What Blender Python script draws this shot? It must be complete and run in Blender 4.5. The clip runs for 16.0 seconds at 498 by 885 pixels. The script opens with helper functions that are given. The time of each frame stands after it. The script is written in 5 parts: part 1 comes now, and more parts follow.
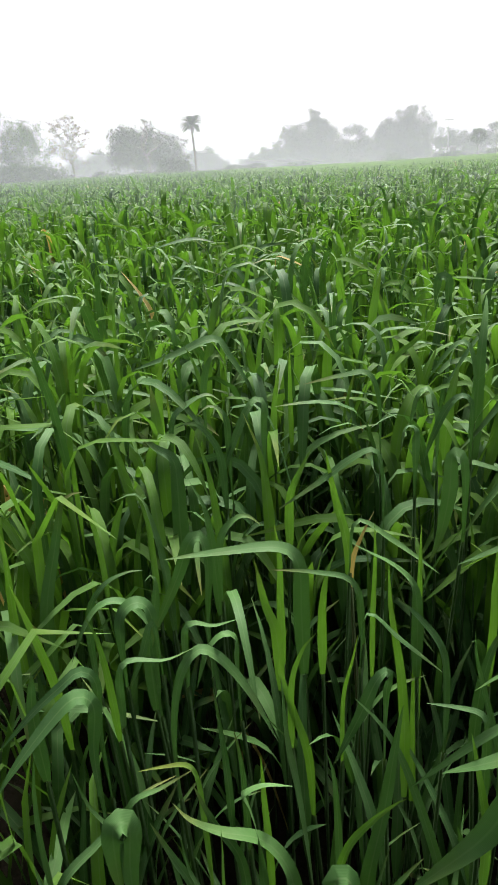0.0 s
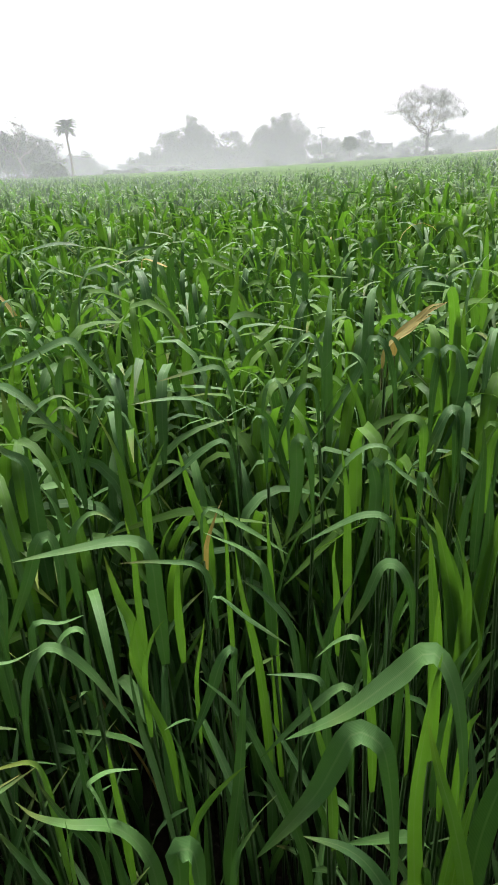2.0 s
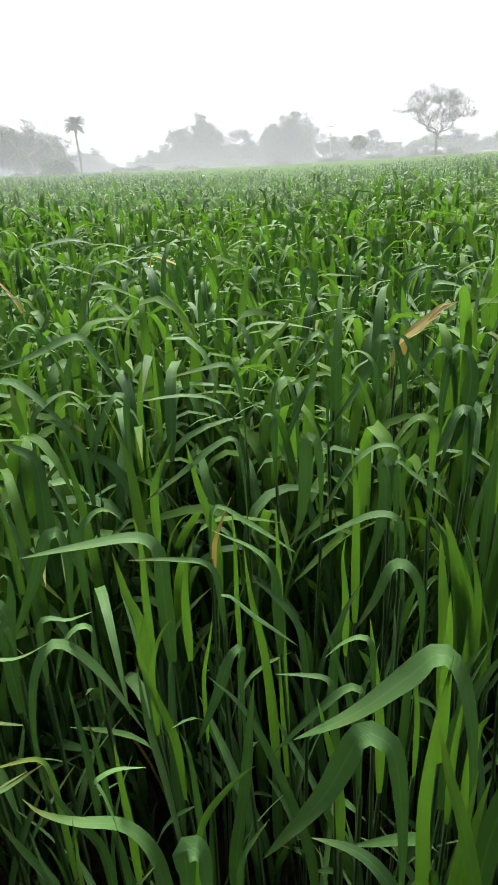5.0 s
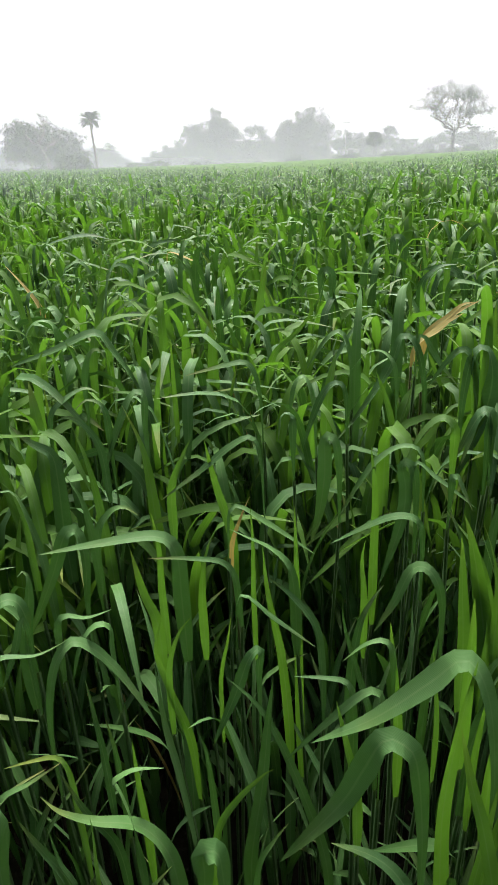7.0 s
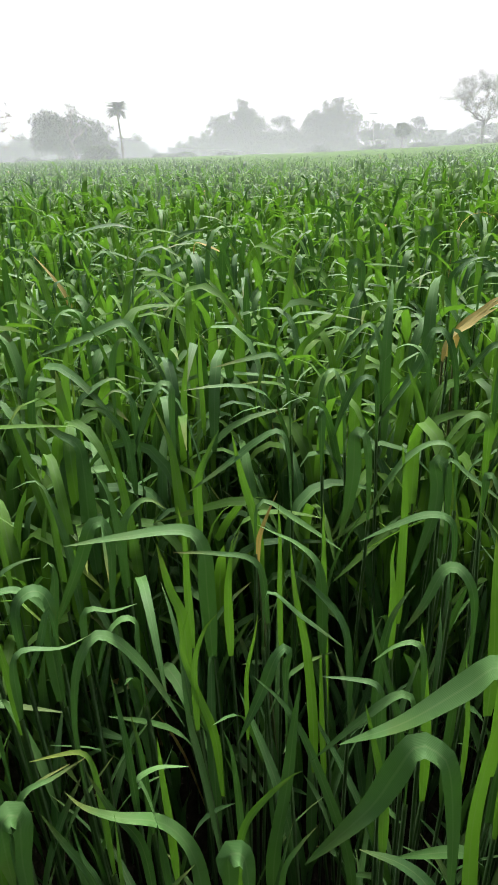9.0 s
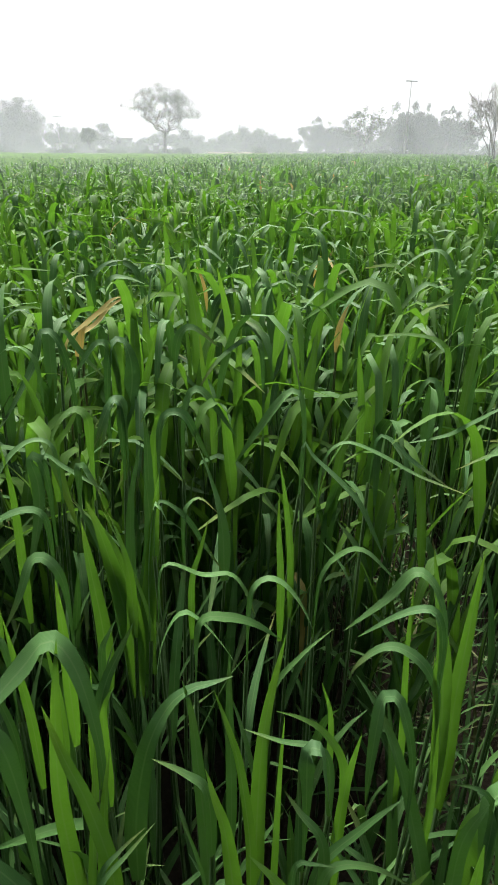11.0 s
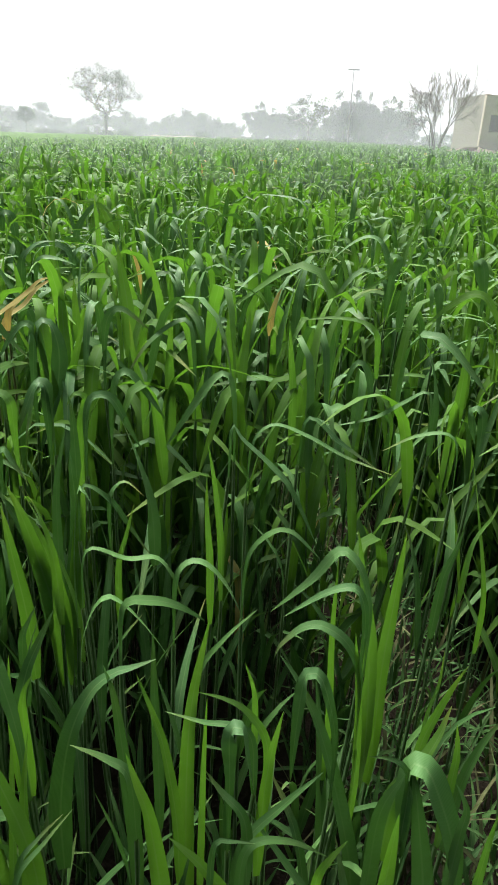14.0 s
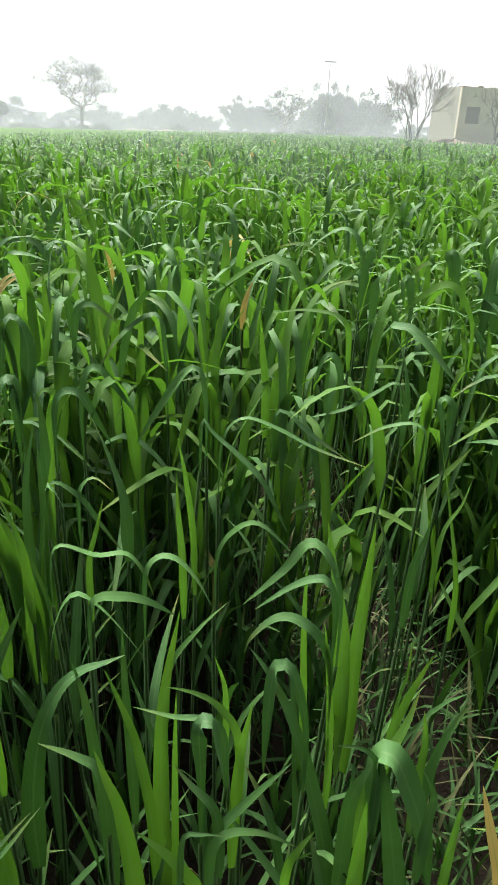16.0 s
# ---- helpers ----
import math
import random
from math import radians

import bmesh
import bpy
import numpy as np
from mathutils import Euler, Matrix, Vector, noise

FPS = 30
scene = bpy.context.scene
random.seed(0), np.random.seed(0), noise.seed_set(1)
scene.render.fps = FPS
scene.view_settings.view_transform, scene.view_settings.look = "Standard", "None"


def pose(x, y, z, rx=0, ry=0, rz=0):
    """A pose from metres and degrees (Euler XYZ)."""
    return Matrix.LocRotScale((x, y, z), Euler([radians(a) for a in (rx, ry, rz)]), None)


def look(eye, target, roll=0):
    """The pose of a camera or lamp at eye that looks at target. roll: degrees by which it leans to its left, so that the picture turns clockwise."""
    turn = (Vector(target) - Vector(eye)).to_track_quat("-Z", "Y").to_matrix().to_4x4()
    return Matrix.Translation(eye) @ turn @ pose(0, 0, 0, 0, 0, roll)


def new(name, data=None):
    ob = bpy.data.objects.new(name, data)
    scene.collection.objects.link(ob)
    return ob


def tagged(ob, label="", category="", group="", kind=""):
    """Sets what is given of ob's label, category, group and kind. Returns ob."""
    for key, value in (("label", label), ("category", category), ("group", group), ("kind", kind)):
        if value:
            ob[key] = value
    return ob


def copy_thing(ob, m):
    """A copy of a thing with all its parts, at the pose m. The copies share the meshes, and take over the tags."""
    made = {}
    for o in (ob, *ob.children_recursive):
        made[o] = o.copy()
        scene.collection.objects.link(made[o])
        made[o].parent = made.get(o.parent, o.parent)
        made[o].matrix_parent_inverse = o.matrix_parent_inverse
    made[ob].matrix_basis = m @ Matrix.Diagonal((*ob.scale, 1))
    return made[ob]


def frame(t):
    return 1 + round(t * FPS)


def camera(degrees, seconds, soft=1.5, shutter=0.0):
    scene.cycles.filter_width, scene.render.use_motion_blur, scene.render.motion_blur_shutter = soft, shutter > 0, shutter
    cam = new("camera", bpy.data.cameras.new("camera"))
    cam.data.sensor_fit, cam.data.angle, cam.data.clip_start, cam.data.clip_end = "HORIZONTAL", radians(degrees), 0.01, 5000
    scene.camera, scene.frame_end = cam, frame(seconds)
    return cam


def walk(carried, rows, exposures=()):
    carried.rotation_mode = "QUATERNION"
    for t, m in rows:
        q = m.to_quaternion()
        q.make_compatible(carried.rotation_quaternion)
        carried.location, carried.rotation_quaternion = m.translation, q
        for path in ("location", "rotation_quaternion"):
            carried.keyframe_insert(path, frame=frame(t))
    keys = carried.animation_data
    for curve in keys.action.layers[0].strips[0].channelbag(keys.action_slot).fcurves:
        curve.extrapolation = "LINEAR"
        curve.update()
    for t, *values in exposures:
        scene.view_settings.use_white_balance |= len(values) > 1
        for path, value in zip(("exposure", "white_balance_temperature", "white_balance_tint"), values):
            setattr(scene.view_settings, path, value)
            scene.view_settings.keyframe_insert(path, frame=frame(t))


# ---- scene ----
cam = camera(41.0, 16.0, soft=1.4)
PATH = [
    (0, (0.059, -0.023, 1.117), (-0.008, 1.821, 0.347), -4.0),
    (0.5, (0.066, -0.03, 1.121), (0.091, 1.82, 0.362), -2.7),
    (1, (0.087, -0.036, 1.119), (0.242, 1.802, 0.345), -1.9),
    (1.5, (0.101, -0.033, 1.114), (0.315, 1.793, 0.327), -2.2),
    (2, (0.111, -0.047, 1.108), (0.355, 1.78, 0.332), -3.6),
    (2.5, (0.113, -0.044, 1.105), (0.362, 1.781, 0.327), -3.7),
    (3, (0.108, -0.04, 1.105), (0.362, 1.782, 0.319), -3.1),
    (3.5, (0.109, -0.037, 1.103), (0.353, 1.778, 0.298), -3.1),
    (3.7, (0.116, -0.042, 1.1), (0.352, 1.78, 0.309), -3.8),
    (6, (0.099, -0.043, 1.11), (0.314, 1.788, 0.333), -2.7),
    (6.5, (0.098, -0.041, 1.109), (0.305, 1.79, 0.332), -2.7),
    (7, (0.099, -0.036, 1.107), (0.292, 1.793, 0.32), -2.9),
    (7.5, (0.097, -0.037, 1.107), (0.288, 1.788, 0.31), -2.8),
    (8, (0.089, -0.03, 1.108), (0.212, 1.802, 0.316), -2.7),
    (8.5, (0.089, -0.023, 1.105), (0.202, 1.803, 0.296), -2.4),
    (9, (0.092, -0.023, 1.104), (0.22, 1.803, 0.299), -2.7),
    (9.5, (0.135, -0.03, 1.094), (0.477, 1.754, 0.257), -3.4),
    (10, (0.176, -0.054, 1.098), (0.741, 1.667, 0.252), -1.9),
    (10.2, (0.192, -0.073, 1.105), (0.892, 1.616, 0.293), -1.0),
    (12.3, (0.228, -0.098, 1.1), (1.195, 1.442, 0.268), 1.8),
    (12.5, (0.228, -0.097, 1.102), (1.191, 1.446, 0.271), 1.8),
    (13, (0.226, -0.095, 1.101), (1.191, 1.449, 0.273), 2.0),
    (13.5, (0.235, -0.1, 1.099), (1.242, 1.416, 0.268), 1.8),
    (14, (0.238, -0.101, 1.097), (1.274, 1.393, 0.262), 2.6),
    (14.5, (0.237, -0.101, 1.098), (1.28, 1.389, 0.266), 3.3),
    (15, (0.245, -0.104, 1.097), (1.313, 1.365, 0.259), 3.5),
    (15.5, (0.255, -0.104, 1.094), (1.348, 1.341, 0.248), 3.4),
    (16, (0.251, -0.109, 1.096), (1.324, 1.35, 0.248), 2.2),
]
walk(cam, [(t, look(eye, target, roll)) for t, eye, target, roll in PATH], ((0.0, 1.42, 6500, 18), (9.0, 1.49, 6500, 16), (12.5, 1.53, 6500, 13), (16.0, 1.74, 6500, 12)))

# ---- world, sun ----
SUN_AZ, SUN_EL = 12.0, 58.0          # hazy sun ahead of the camera, degrees east of +y and above the horizon
world = bpy.data.worlds.new("hazy_sky")
scene.world = world
world.use_nodes = True
wn, wl = world.node_tree.nodes, world.node_tree.links
wn.clear()
sky = wn.new("ShaderNodeTexSky")
sky.sky_type = "NISHITA"
sky.sun_disc = False
sky.sun_elevation, sky.sun_rotation = radians(SUN_EL), radians(SUN_AZ)
sky.dust_density, sky.air_density = 6.0, 1.0
sky_bg = wn.new("ShaderNodeBackground")
sky_bg.inputs["Strength"].default_value = 0.035
veil_bg = wn.new("ShaderNodeBackground")          # the even white of the morning haze over the blue
veil_bg.inputs["Color"].default_value = (0.95, 1.0, 1.02, 1)
# a white overcast dome, brightest overhead, a little duller away from the sun
coord = wn.new("ShaderNodeTexCoord")
shares = []
for way, lo, hi, a, b in (((0, 0, 1), 0.0, 0.9, 0.50, 0.60), ((math.sin(radians(22)), math.cos(radians(22)), 0.0), -0.5, 0.7, 0.10, 1.15)):
    toward, span = wn.new("ShaderNodeVectorMath"), wn.new("ShaderNodeMapRange")
    toward.operation = "DOT_PRODUCT"
    toward.inputs[1].default_value = way
    for key, value in (("From Min", lo), ("From Max", hi), ("To Min", a), ("To Max", b)):
        span.inputs[key].default_value = value
    wl.new(coord.outputs["Generated"], toward.inputs[0])
    wl.new(toward.outputs["Value"], span.inputs["Value"])
    shares.append(span)
total = wn.new("ShaderNodeMath")
total.operation = "MULTIPLY"
for k in range(2):
    wl.new(shares[k].outputs["Result"], total.inputs[k])
wl.new(total.outputs[0], veil_bg.inputs["Strength"])
both = wn.new("ShaderNodeAddShader")
wout = wn.new("ShaderNodeOutputWorld")
wl.new(sky.outputs[0], sky_bg.inputs["Color"])
wl.new(sky_bg.outputs[0], both.inputs[0])
wl.new(veil_bg.outputs[0], both.inputs[1])
wl.new(both.outputs[0], wout.inputs["Surface"])

sun_data = bpy.data.lights.new("sun", "SUN")
sun_data.energy, sun_data.angle, sun_data.color = 3.9, radians(26), (1.0, 0.985, 0.94)
sun = new("sun", sun_data)
sa, se = radians(SUN_AZ), radians(SUN_EL)
sun.matrix_world = look((math.sin(sa) * 50, math.cos(sa) * 50, 60), (0, 0, 60 - 50 * math.tan(se)))


# ---- materials ----
def material(name):
    m = bpy.data.materials.new(name)
    m.use_nodes = True
    m.node_tree.nodes.clear()
    nd, ln = m.node_tree.nodes, m.node_tree.links
    return m, nd, ln


def mixed(nd, ln, fac, a, b, blend="MIX"):
    n = nd.new("ShaderNodeMix")
    n.data_type, n.blend_type = "RGBA", blend
    for key, v in ((0, fac), (6, a), (7, b)):
        if hasattr(v, "is_linked"):
            ln.new(v, n.inputs[key])
        elif isinstance(v, (int, float)):
            n.inputs[key].default_value = v
        else:
            n.inputs[key].default_value = (*v, 1)
    return n.outputs[2]


def calc(nd, ln, op, a, b=0.0, clamp=False):
    n = nd.new("ShaderNodeMath")
    n.operation, n.use_clamp = op, clamp
    for key, v in ((0, a), (1, b)):
        if hasattr(v, "is_linked"):
            ln.new(v, n.inputs[key])
        else:
            n.inputs[key].default_value = v
    return n.outputs[0]


def noise_tex(nd, ln, scale, detail=3.0, vector=None, rough=0.55):
    n = nd.new("ShaderNodeTexNoise")
    n.inputs["Scale"].default_value, n.inputs["Detail"].default_value = scale, detail
    n.inputs["Roughness"].default_value = rough
    if vector is not None:
        ln.new(vector, n.inputs["Vector"])
    return n.outputs["Fac"]


def ramp(nd, ln, fac, lo, hi):
    n = nd.new("ShaderNodeMapRange")
    n.inputs["From Min"].default_value, n.inputs["From Max"].default_value = lo, hi
    ln.new(fac, n.inputs["Value"])
    return n.outputs["Result"]


def leaf_material(name, deep, fresh, tip, through_colour, through_amount, rough=0.42, tip_from=0.72):
    """Grass blade: lengthwise veins, a paler midrib, hue from blade to blade, tips that turn; light comes through it."""
    m, nd, ln = material(name)
    uv = nd.new("ShaderNodeUVMap")
    sep = nd.new("ShaderNodeSeparateXYZ")
    ln.new(uv.outputs[0], sep.inputs[0])
    u, v = sep.outputs["X"], sep.outputs["Y"]
    info, geo = nd.new("ShaderNodeObjectInfo"), nd.new("ShaderNodeNewGeometry")
    rnd = calc(nd, ln, "FRACT", calc(nd, ln, "ADD", info.outputs["Random"], geo.outputs["Random Per Island"]))
    place = geo.outputs["Position"]
    blotch = noise_tex(nd, ln, 26.0, 3.0, place)
    col = mixed(nd, ln, ramp(nd, ln, rnd, 0.05, 0.95), deep, fresh)
    col = mixed(nd, ln, calc(nd, ln, "MULTIPLY", ramp(nd, ln, blotch, 0.42, 0.72), 0.45), col, fresh)
    # veins along the blade
    vein = calc(nd, ln, "SINE", calc(nd, ln, "MULTIPLY", u, 118.0))
    vein = calc(nd, ln, "MULTIPLY", calc(nd, ln, "ADD", vein, 1.0), 0.5)
    col = mixed(nd, ln, calc(nd, ln, "MULTIPLY", vein, 0.30), col, (0.085, 0.15, 0.055))
    rib = calc(nd, ln, "ABSOLUTE", calc(nd, ln, "SUBTRACT", u, 0.5))
    rib = ramp(nd, ln, rib, 0.07, 0.015)
    col = mixed(nd, ln, calc(nd, ln, "MULTIPLY", rib, 0.6), col, (0.095, 0.16, 0.06))
    # pale waxy bloom in long uneven patches
    bloom = noise_tex(nd, ln, 11.0, 4.0, place, 0.7)
    col = mixed(nd, ln, calc(nd, ln, "MULTIPLY", ramp(nd, ln, bloom, 0.45, 0.75), 0.30), col, (0.105, 0.165, 0.085))
    # yellowing tips on some blades
    worn = calc(nd, ln, "MULTIPLY", ramp(nd, ln, v, tip_from, 1.02), ramp(nd, ln, noise_tex(nd, ln, 9.0, 2.0, place), 0.48, 0.70))
    col = mixed(nd, ln, calc(nd, ln, "MULTIPLY", worn, 0.8), col, tip)
    bump = nd.new("ShaderNodeBump")
    bump.inputs["Strength"].default_value, bump.inputs["Distance"].default_value = 0.12, 0.0004
    ln.new(calc(nd, ln, "ADD", vein, blotch), bump.inputs["Height"])
    bsdf = nd.new("ShaderNodeBsdfPrincipled")
    ln.new(col, bsdf.inputs["Base Color"])
    ln.new(ramp(nd, ln, blotch, 0.1, 0.9), calc_rough(nd, ln, bsdf, rough))
    bsdf.inputs["Specular IOR Level"].default_value = 0.12
    ln.new(bump.outputs[0], bsdf.inputs["Normal"])
    tl = nd.new("ShaderNodeBsdfTranslucent")
    ln.new(mixed(nd, ln, 0.75, col, through_colour), tl.inputs["Color"])
    mix = nd.new("ShaderNodeMixShader")
    mix.inputs[0].default_value = through_amount
    ln.new(bsdf.outputs[0], mix.inputs[1])
    ln.new(tl.outputs[0], mix.inputs[2])
    out = nd.new("ShaderNodeOutputMaterial")
    ln.new(mix.outputs[0], out.inputs["Surface"])
    return m


def calc_rough(nd, ln, bsdf, rough):
    """A roughness that wavers round a value; returns the socket that drives it."""
    n = nd.new("ShaderNodeMapRange")
    n.inputs["To Min"].default_value, n.inputs["To Max"].default_value = rough - 0.08, rough + 0.12
    ln.new(n.outputs["Result"], bsdf.inputs["Roughness"])
    return n.inputs["Value"]


def rough_material(name, a, b, scale, rough=0.9, bump_height=0.01, fine=8.0, third=None):
    """A matt surface with colour at two scales and relief."""
    m, nd, ln = material(name)
    geo = nd.new("ShaderNodeNewGeometry")
    info = nd.new("ShaderNodeObjectInfo")
    place = geo.outputs["Position"]
    big = noise_tex(nd, ln, scale, 4.0, place)
    small = noise_tex(nd, ln, scale * fine, 4.0, place)
    f = calc(nd, ln, "ADD", calc(nd, ln, "MULTIPLY", big, 0.6), calc(nd, ln, "MULTIPLY", small, 0.4))
    col = mixed(nd, ln, ramp(nd, ln, f, 0.35, 0.65), a, b)
    if third:
        col = mixed(nd, ln, ramp(nd, ln, noise_tex(nd, ln, scale * 0.35, 3.0, place), 0.5, 0.66), col, third)
    col = mixed(nd, ln, calc(nd, ln, "MULTIPLY", info.outputs["Random"], 0.25), col, b)
    bump = nd.new("ShaderNodeBump")
    bump.inputs["Strength"].default_value, bump.inputs["Distance"].default_value = 0.7, bump_height
    ln.new(f, bump.inputs["Height"])
    bsdf = nd.new("ShaderNodeBsdfPrincipled")
    ln.new(col, bsdf.inputs["Base Color"])
    bsdf.inputs["Roughness"].default_value = rough
    bsdf.inputs["Specular IOR Level"].default_value = 0.06
    ln.new(bump.outputs[0], bsdf.inputs["Normal"])
    out = nd.new("ShaderNodeOutputMaterial")
    ln.new(bsdf.outputs[0], out.inputs["Surface"])
    return m


# two tones of one leaf: the second has backlight put into its colour
LEAF = leaf_material("wheat_leaf", (0.022, 0.074, 0.020), (0.056, 0.140, 0.032), (0.14, 0.12, 0.03), (0.050, 0.165, 0.010), 0.13, 0.58)
LIT_LEAF = leaf_material("lit_wheat_leaf", (0.040, 0.115, 0.012), (0.070, 0.165, 0.015), (0.17, 0.15, 0.03), (0.078, 0.215, 0.008), 0.36, 0.64)
DRY = leaf_material("dry_wheat_leaf", (0.26, 0.20, 0.055), (0.40, 0.31, 0.12), (0.30, 0.22, 0.10), (0.42, 0.30, 0.06), 0.25, 0.7)
STRAW = leaf_material("straw", (0.05, 0.05, 0.02), (0.12, 0.11, 0.05), (0.12, 0.10, 0.05), (0.07, 0.07, 0.02), 0.12, 0.8)
STEM = leaf_material("wheat_stem", (0.022, 0.055, 0.017), (0.036, 0.074, 0.023), (0.06, 0.09, 0.03), (0.06, 0.12, 0.015), 0.15, 0.5)
BARK = rough_material("bark", (0.10, 0.085, 0.07), (0.17, 0.15, 0.125), 3.0, 0.95, 0.02)
PALE_BARK = rough_material("pale_bark", (0.16, 0.15, 0.13), (0.27, 0.25, 0.22), 3.0, 0.95, 0.02)
TREE_LEAF = rough_material("tree_leaf", (0.035, 0.060, 0.022), (0.060, 0.090, 0.035), 0.7, 0.7, 0.02)
DUSTY_LEAF = rough_material("dusty_tree_leaf", (0.048, 0.062, 0.040), (0.080, 0.094, 0.060), 0.7, 0.8, 0.02)
RUSTY_LEAF = rough_material("rusty_tree_leaf", (0.12, 0.085, 0.05), (0.17, 0.12, 0.08), 0.9, 0.8, 0.02)
CONCRETE = rough_material("weathered_concrete", (0.24, 0.23, 0.21), (0.34, 0.32, 0.30), 2.0, 0.9, 0.01)
# hut front lighter, side a darker copy: light and shade put into the colour
PLASTER = rough_material("mud_plaster", (0.54, 0.46, 0.38), (0.64, 0.55, 0.45), 0.9, 0.95, 0.02, 7.0, (0.50, 0.42, 0.36))
SHADED_PLASTER = rough_material("shaded_mud_plaster", (0.30, 0.275, 0.24), (0.38, 0.35, 0.30), 0.9, 0.95, 0.02, 7.0, (0.32, 0.30, 0.28))
BRICK = rough_material("bare_brick", (0.30, 0.17, 0.11), (0.38, 0.24, 0.17), 2.5, 0.95, 0.02)
WOOD = rough_material("grey_wood", (0.12, 0.105, 0.09), (0.19, 0.17, 0.15), 6.0, 0.85, 0.005)
STEEL = rough_material("galvanised_steel", (0.28, 0.29, 0.30), (0.36, 0.37, 0.38), 8.0, 0.5, 0.001)
LIME = rough_material("whitewash", (0.40, 0.40, 0.38), (0.50, 0.50, 0.48), 1.5, 0.9, 0.01)
EARTH = rough_material("dry_earth", (0.15, 0.125, 0.09), (0.22, 0.185, 0.14), 0.6, 0.97, 0.05)


def ground_material():
    """Soil in the field with the crop's shade put into its colour, dry earth and short grass past its far edge."""
    m, nd, ln = material("field_soil")
    geo = nd.new("ShaderNodeNewGeometry")
    place = geo.outputs["Position"]
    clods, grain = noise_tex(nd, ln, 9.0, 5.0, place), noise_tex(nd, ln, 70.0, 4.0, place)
    # near-black, so the gaps between the plants look deep in shade
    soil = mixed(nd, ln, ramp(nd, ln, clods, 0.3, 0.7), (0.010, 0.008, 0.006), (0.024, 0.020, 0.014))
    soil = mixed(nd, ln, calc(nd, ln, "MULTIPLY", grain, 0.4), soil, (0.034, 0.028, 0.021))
    grass = mixed(nd, ln, ramp(nd, ln, noise_tex(nd, ln, 0.12, 4.0, place), 0.4, 0.6), (0.05, 0.075, 0.025), (0.12, 0.11, 0.065))
    length = nd.new("ShaderNodeVectorMath")
    length.operation = "LENGTH"
    ln.new(place, length.inputs[0])
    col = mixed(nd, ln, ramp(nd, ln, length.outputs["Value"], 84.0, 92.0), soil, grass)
    bump = nd.new("ShaderNodeBump")
    bump.inputs["Strength"].default_value, bump.inputs["Distance"].default_value = 0.9, 0.03
    ln.new(calc(nd, ln, "ADD", clods, calc(nd, ln, "MULTIPLY", grain, 0.3)), bump.inputs["Height"])
    bsdf = nd.new("ShaderNodeBsdfPrincipled")
    ln.new(col, bsdf.inputs["Base Color"])
    bsdf.inputs["Roughness"].default_value = 0.95
    bsdf.inputs["Specular IOR Level"].default_value = 0.0
    ln.new(bump.outputs[0], bsdf.inputs["Normal"])
    out = nd.new("ShaderNodeOutputMaterial")
    ln.new(bsdf.outputs[0], out.inputs["Surface"])
    return m


def canopy_material():
    """The closed mass of leaves under the tops of the far wheat."""
    m, nd, ln = material("dense_wheat")
    geo = nd.new("ShaderNodeNewGeometry")
    place = geo.outputs["Position"]
    a, b = noise_tex(nd, ln, 14.0, 5.0, place, 0.7), noise_tex(nd, ln, 0.35, 3.0, place)
    col = mixed(nd, ln, ramp(nd, ln, a, 0.35, 0.65), (0.046, 0.108, 0.018), (0.090, 0.180, 0.028))
    col = mixed(nd, ln, calc(nd, ln, "MULTIPLY", ramp(nd, ln, b, 0.4, 0.65), 0.35), col, (0.080, 0.135, 0.026))
    bump = nd.new("ShaderNodeBump")
    bump.inputs["Strength"].default_value, bump.inputs["Distance"].default_value = 1.0, 0.12
    ln.new(a, bump.inputs["Height"])
    bsdf = nd.new("ShaderNodeBsdfPrincipled")
    ln.new(col, bsdf.inputs["Base Color"])
    bsdf.inputs["Roughness"].default_value = 0.9
    bsdf.inputs["Specular IOR Level"].default_value = 0.0
    ln.new(bump.outputs[0], bsdf.inputs["Normal"])
    out = nd.new("ShaderNodeOutputMaterial")
    ln.new(bsdf.outputs[0], out.inputs["Surface"])
    return m


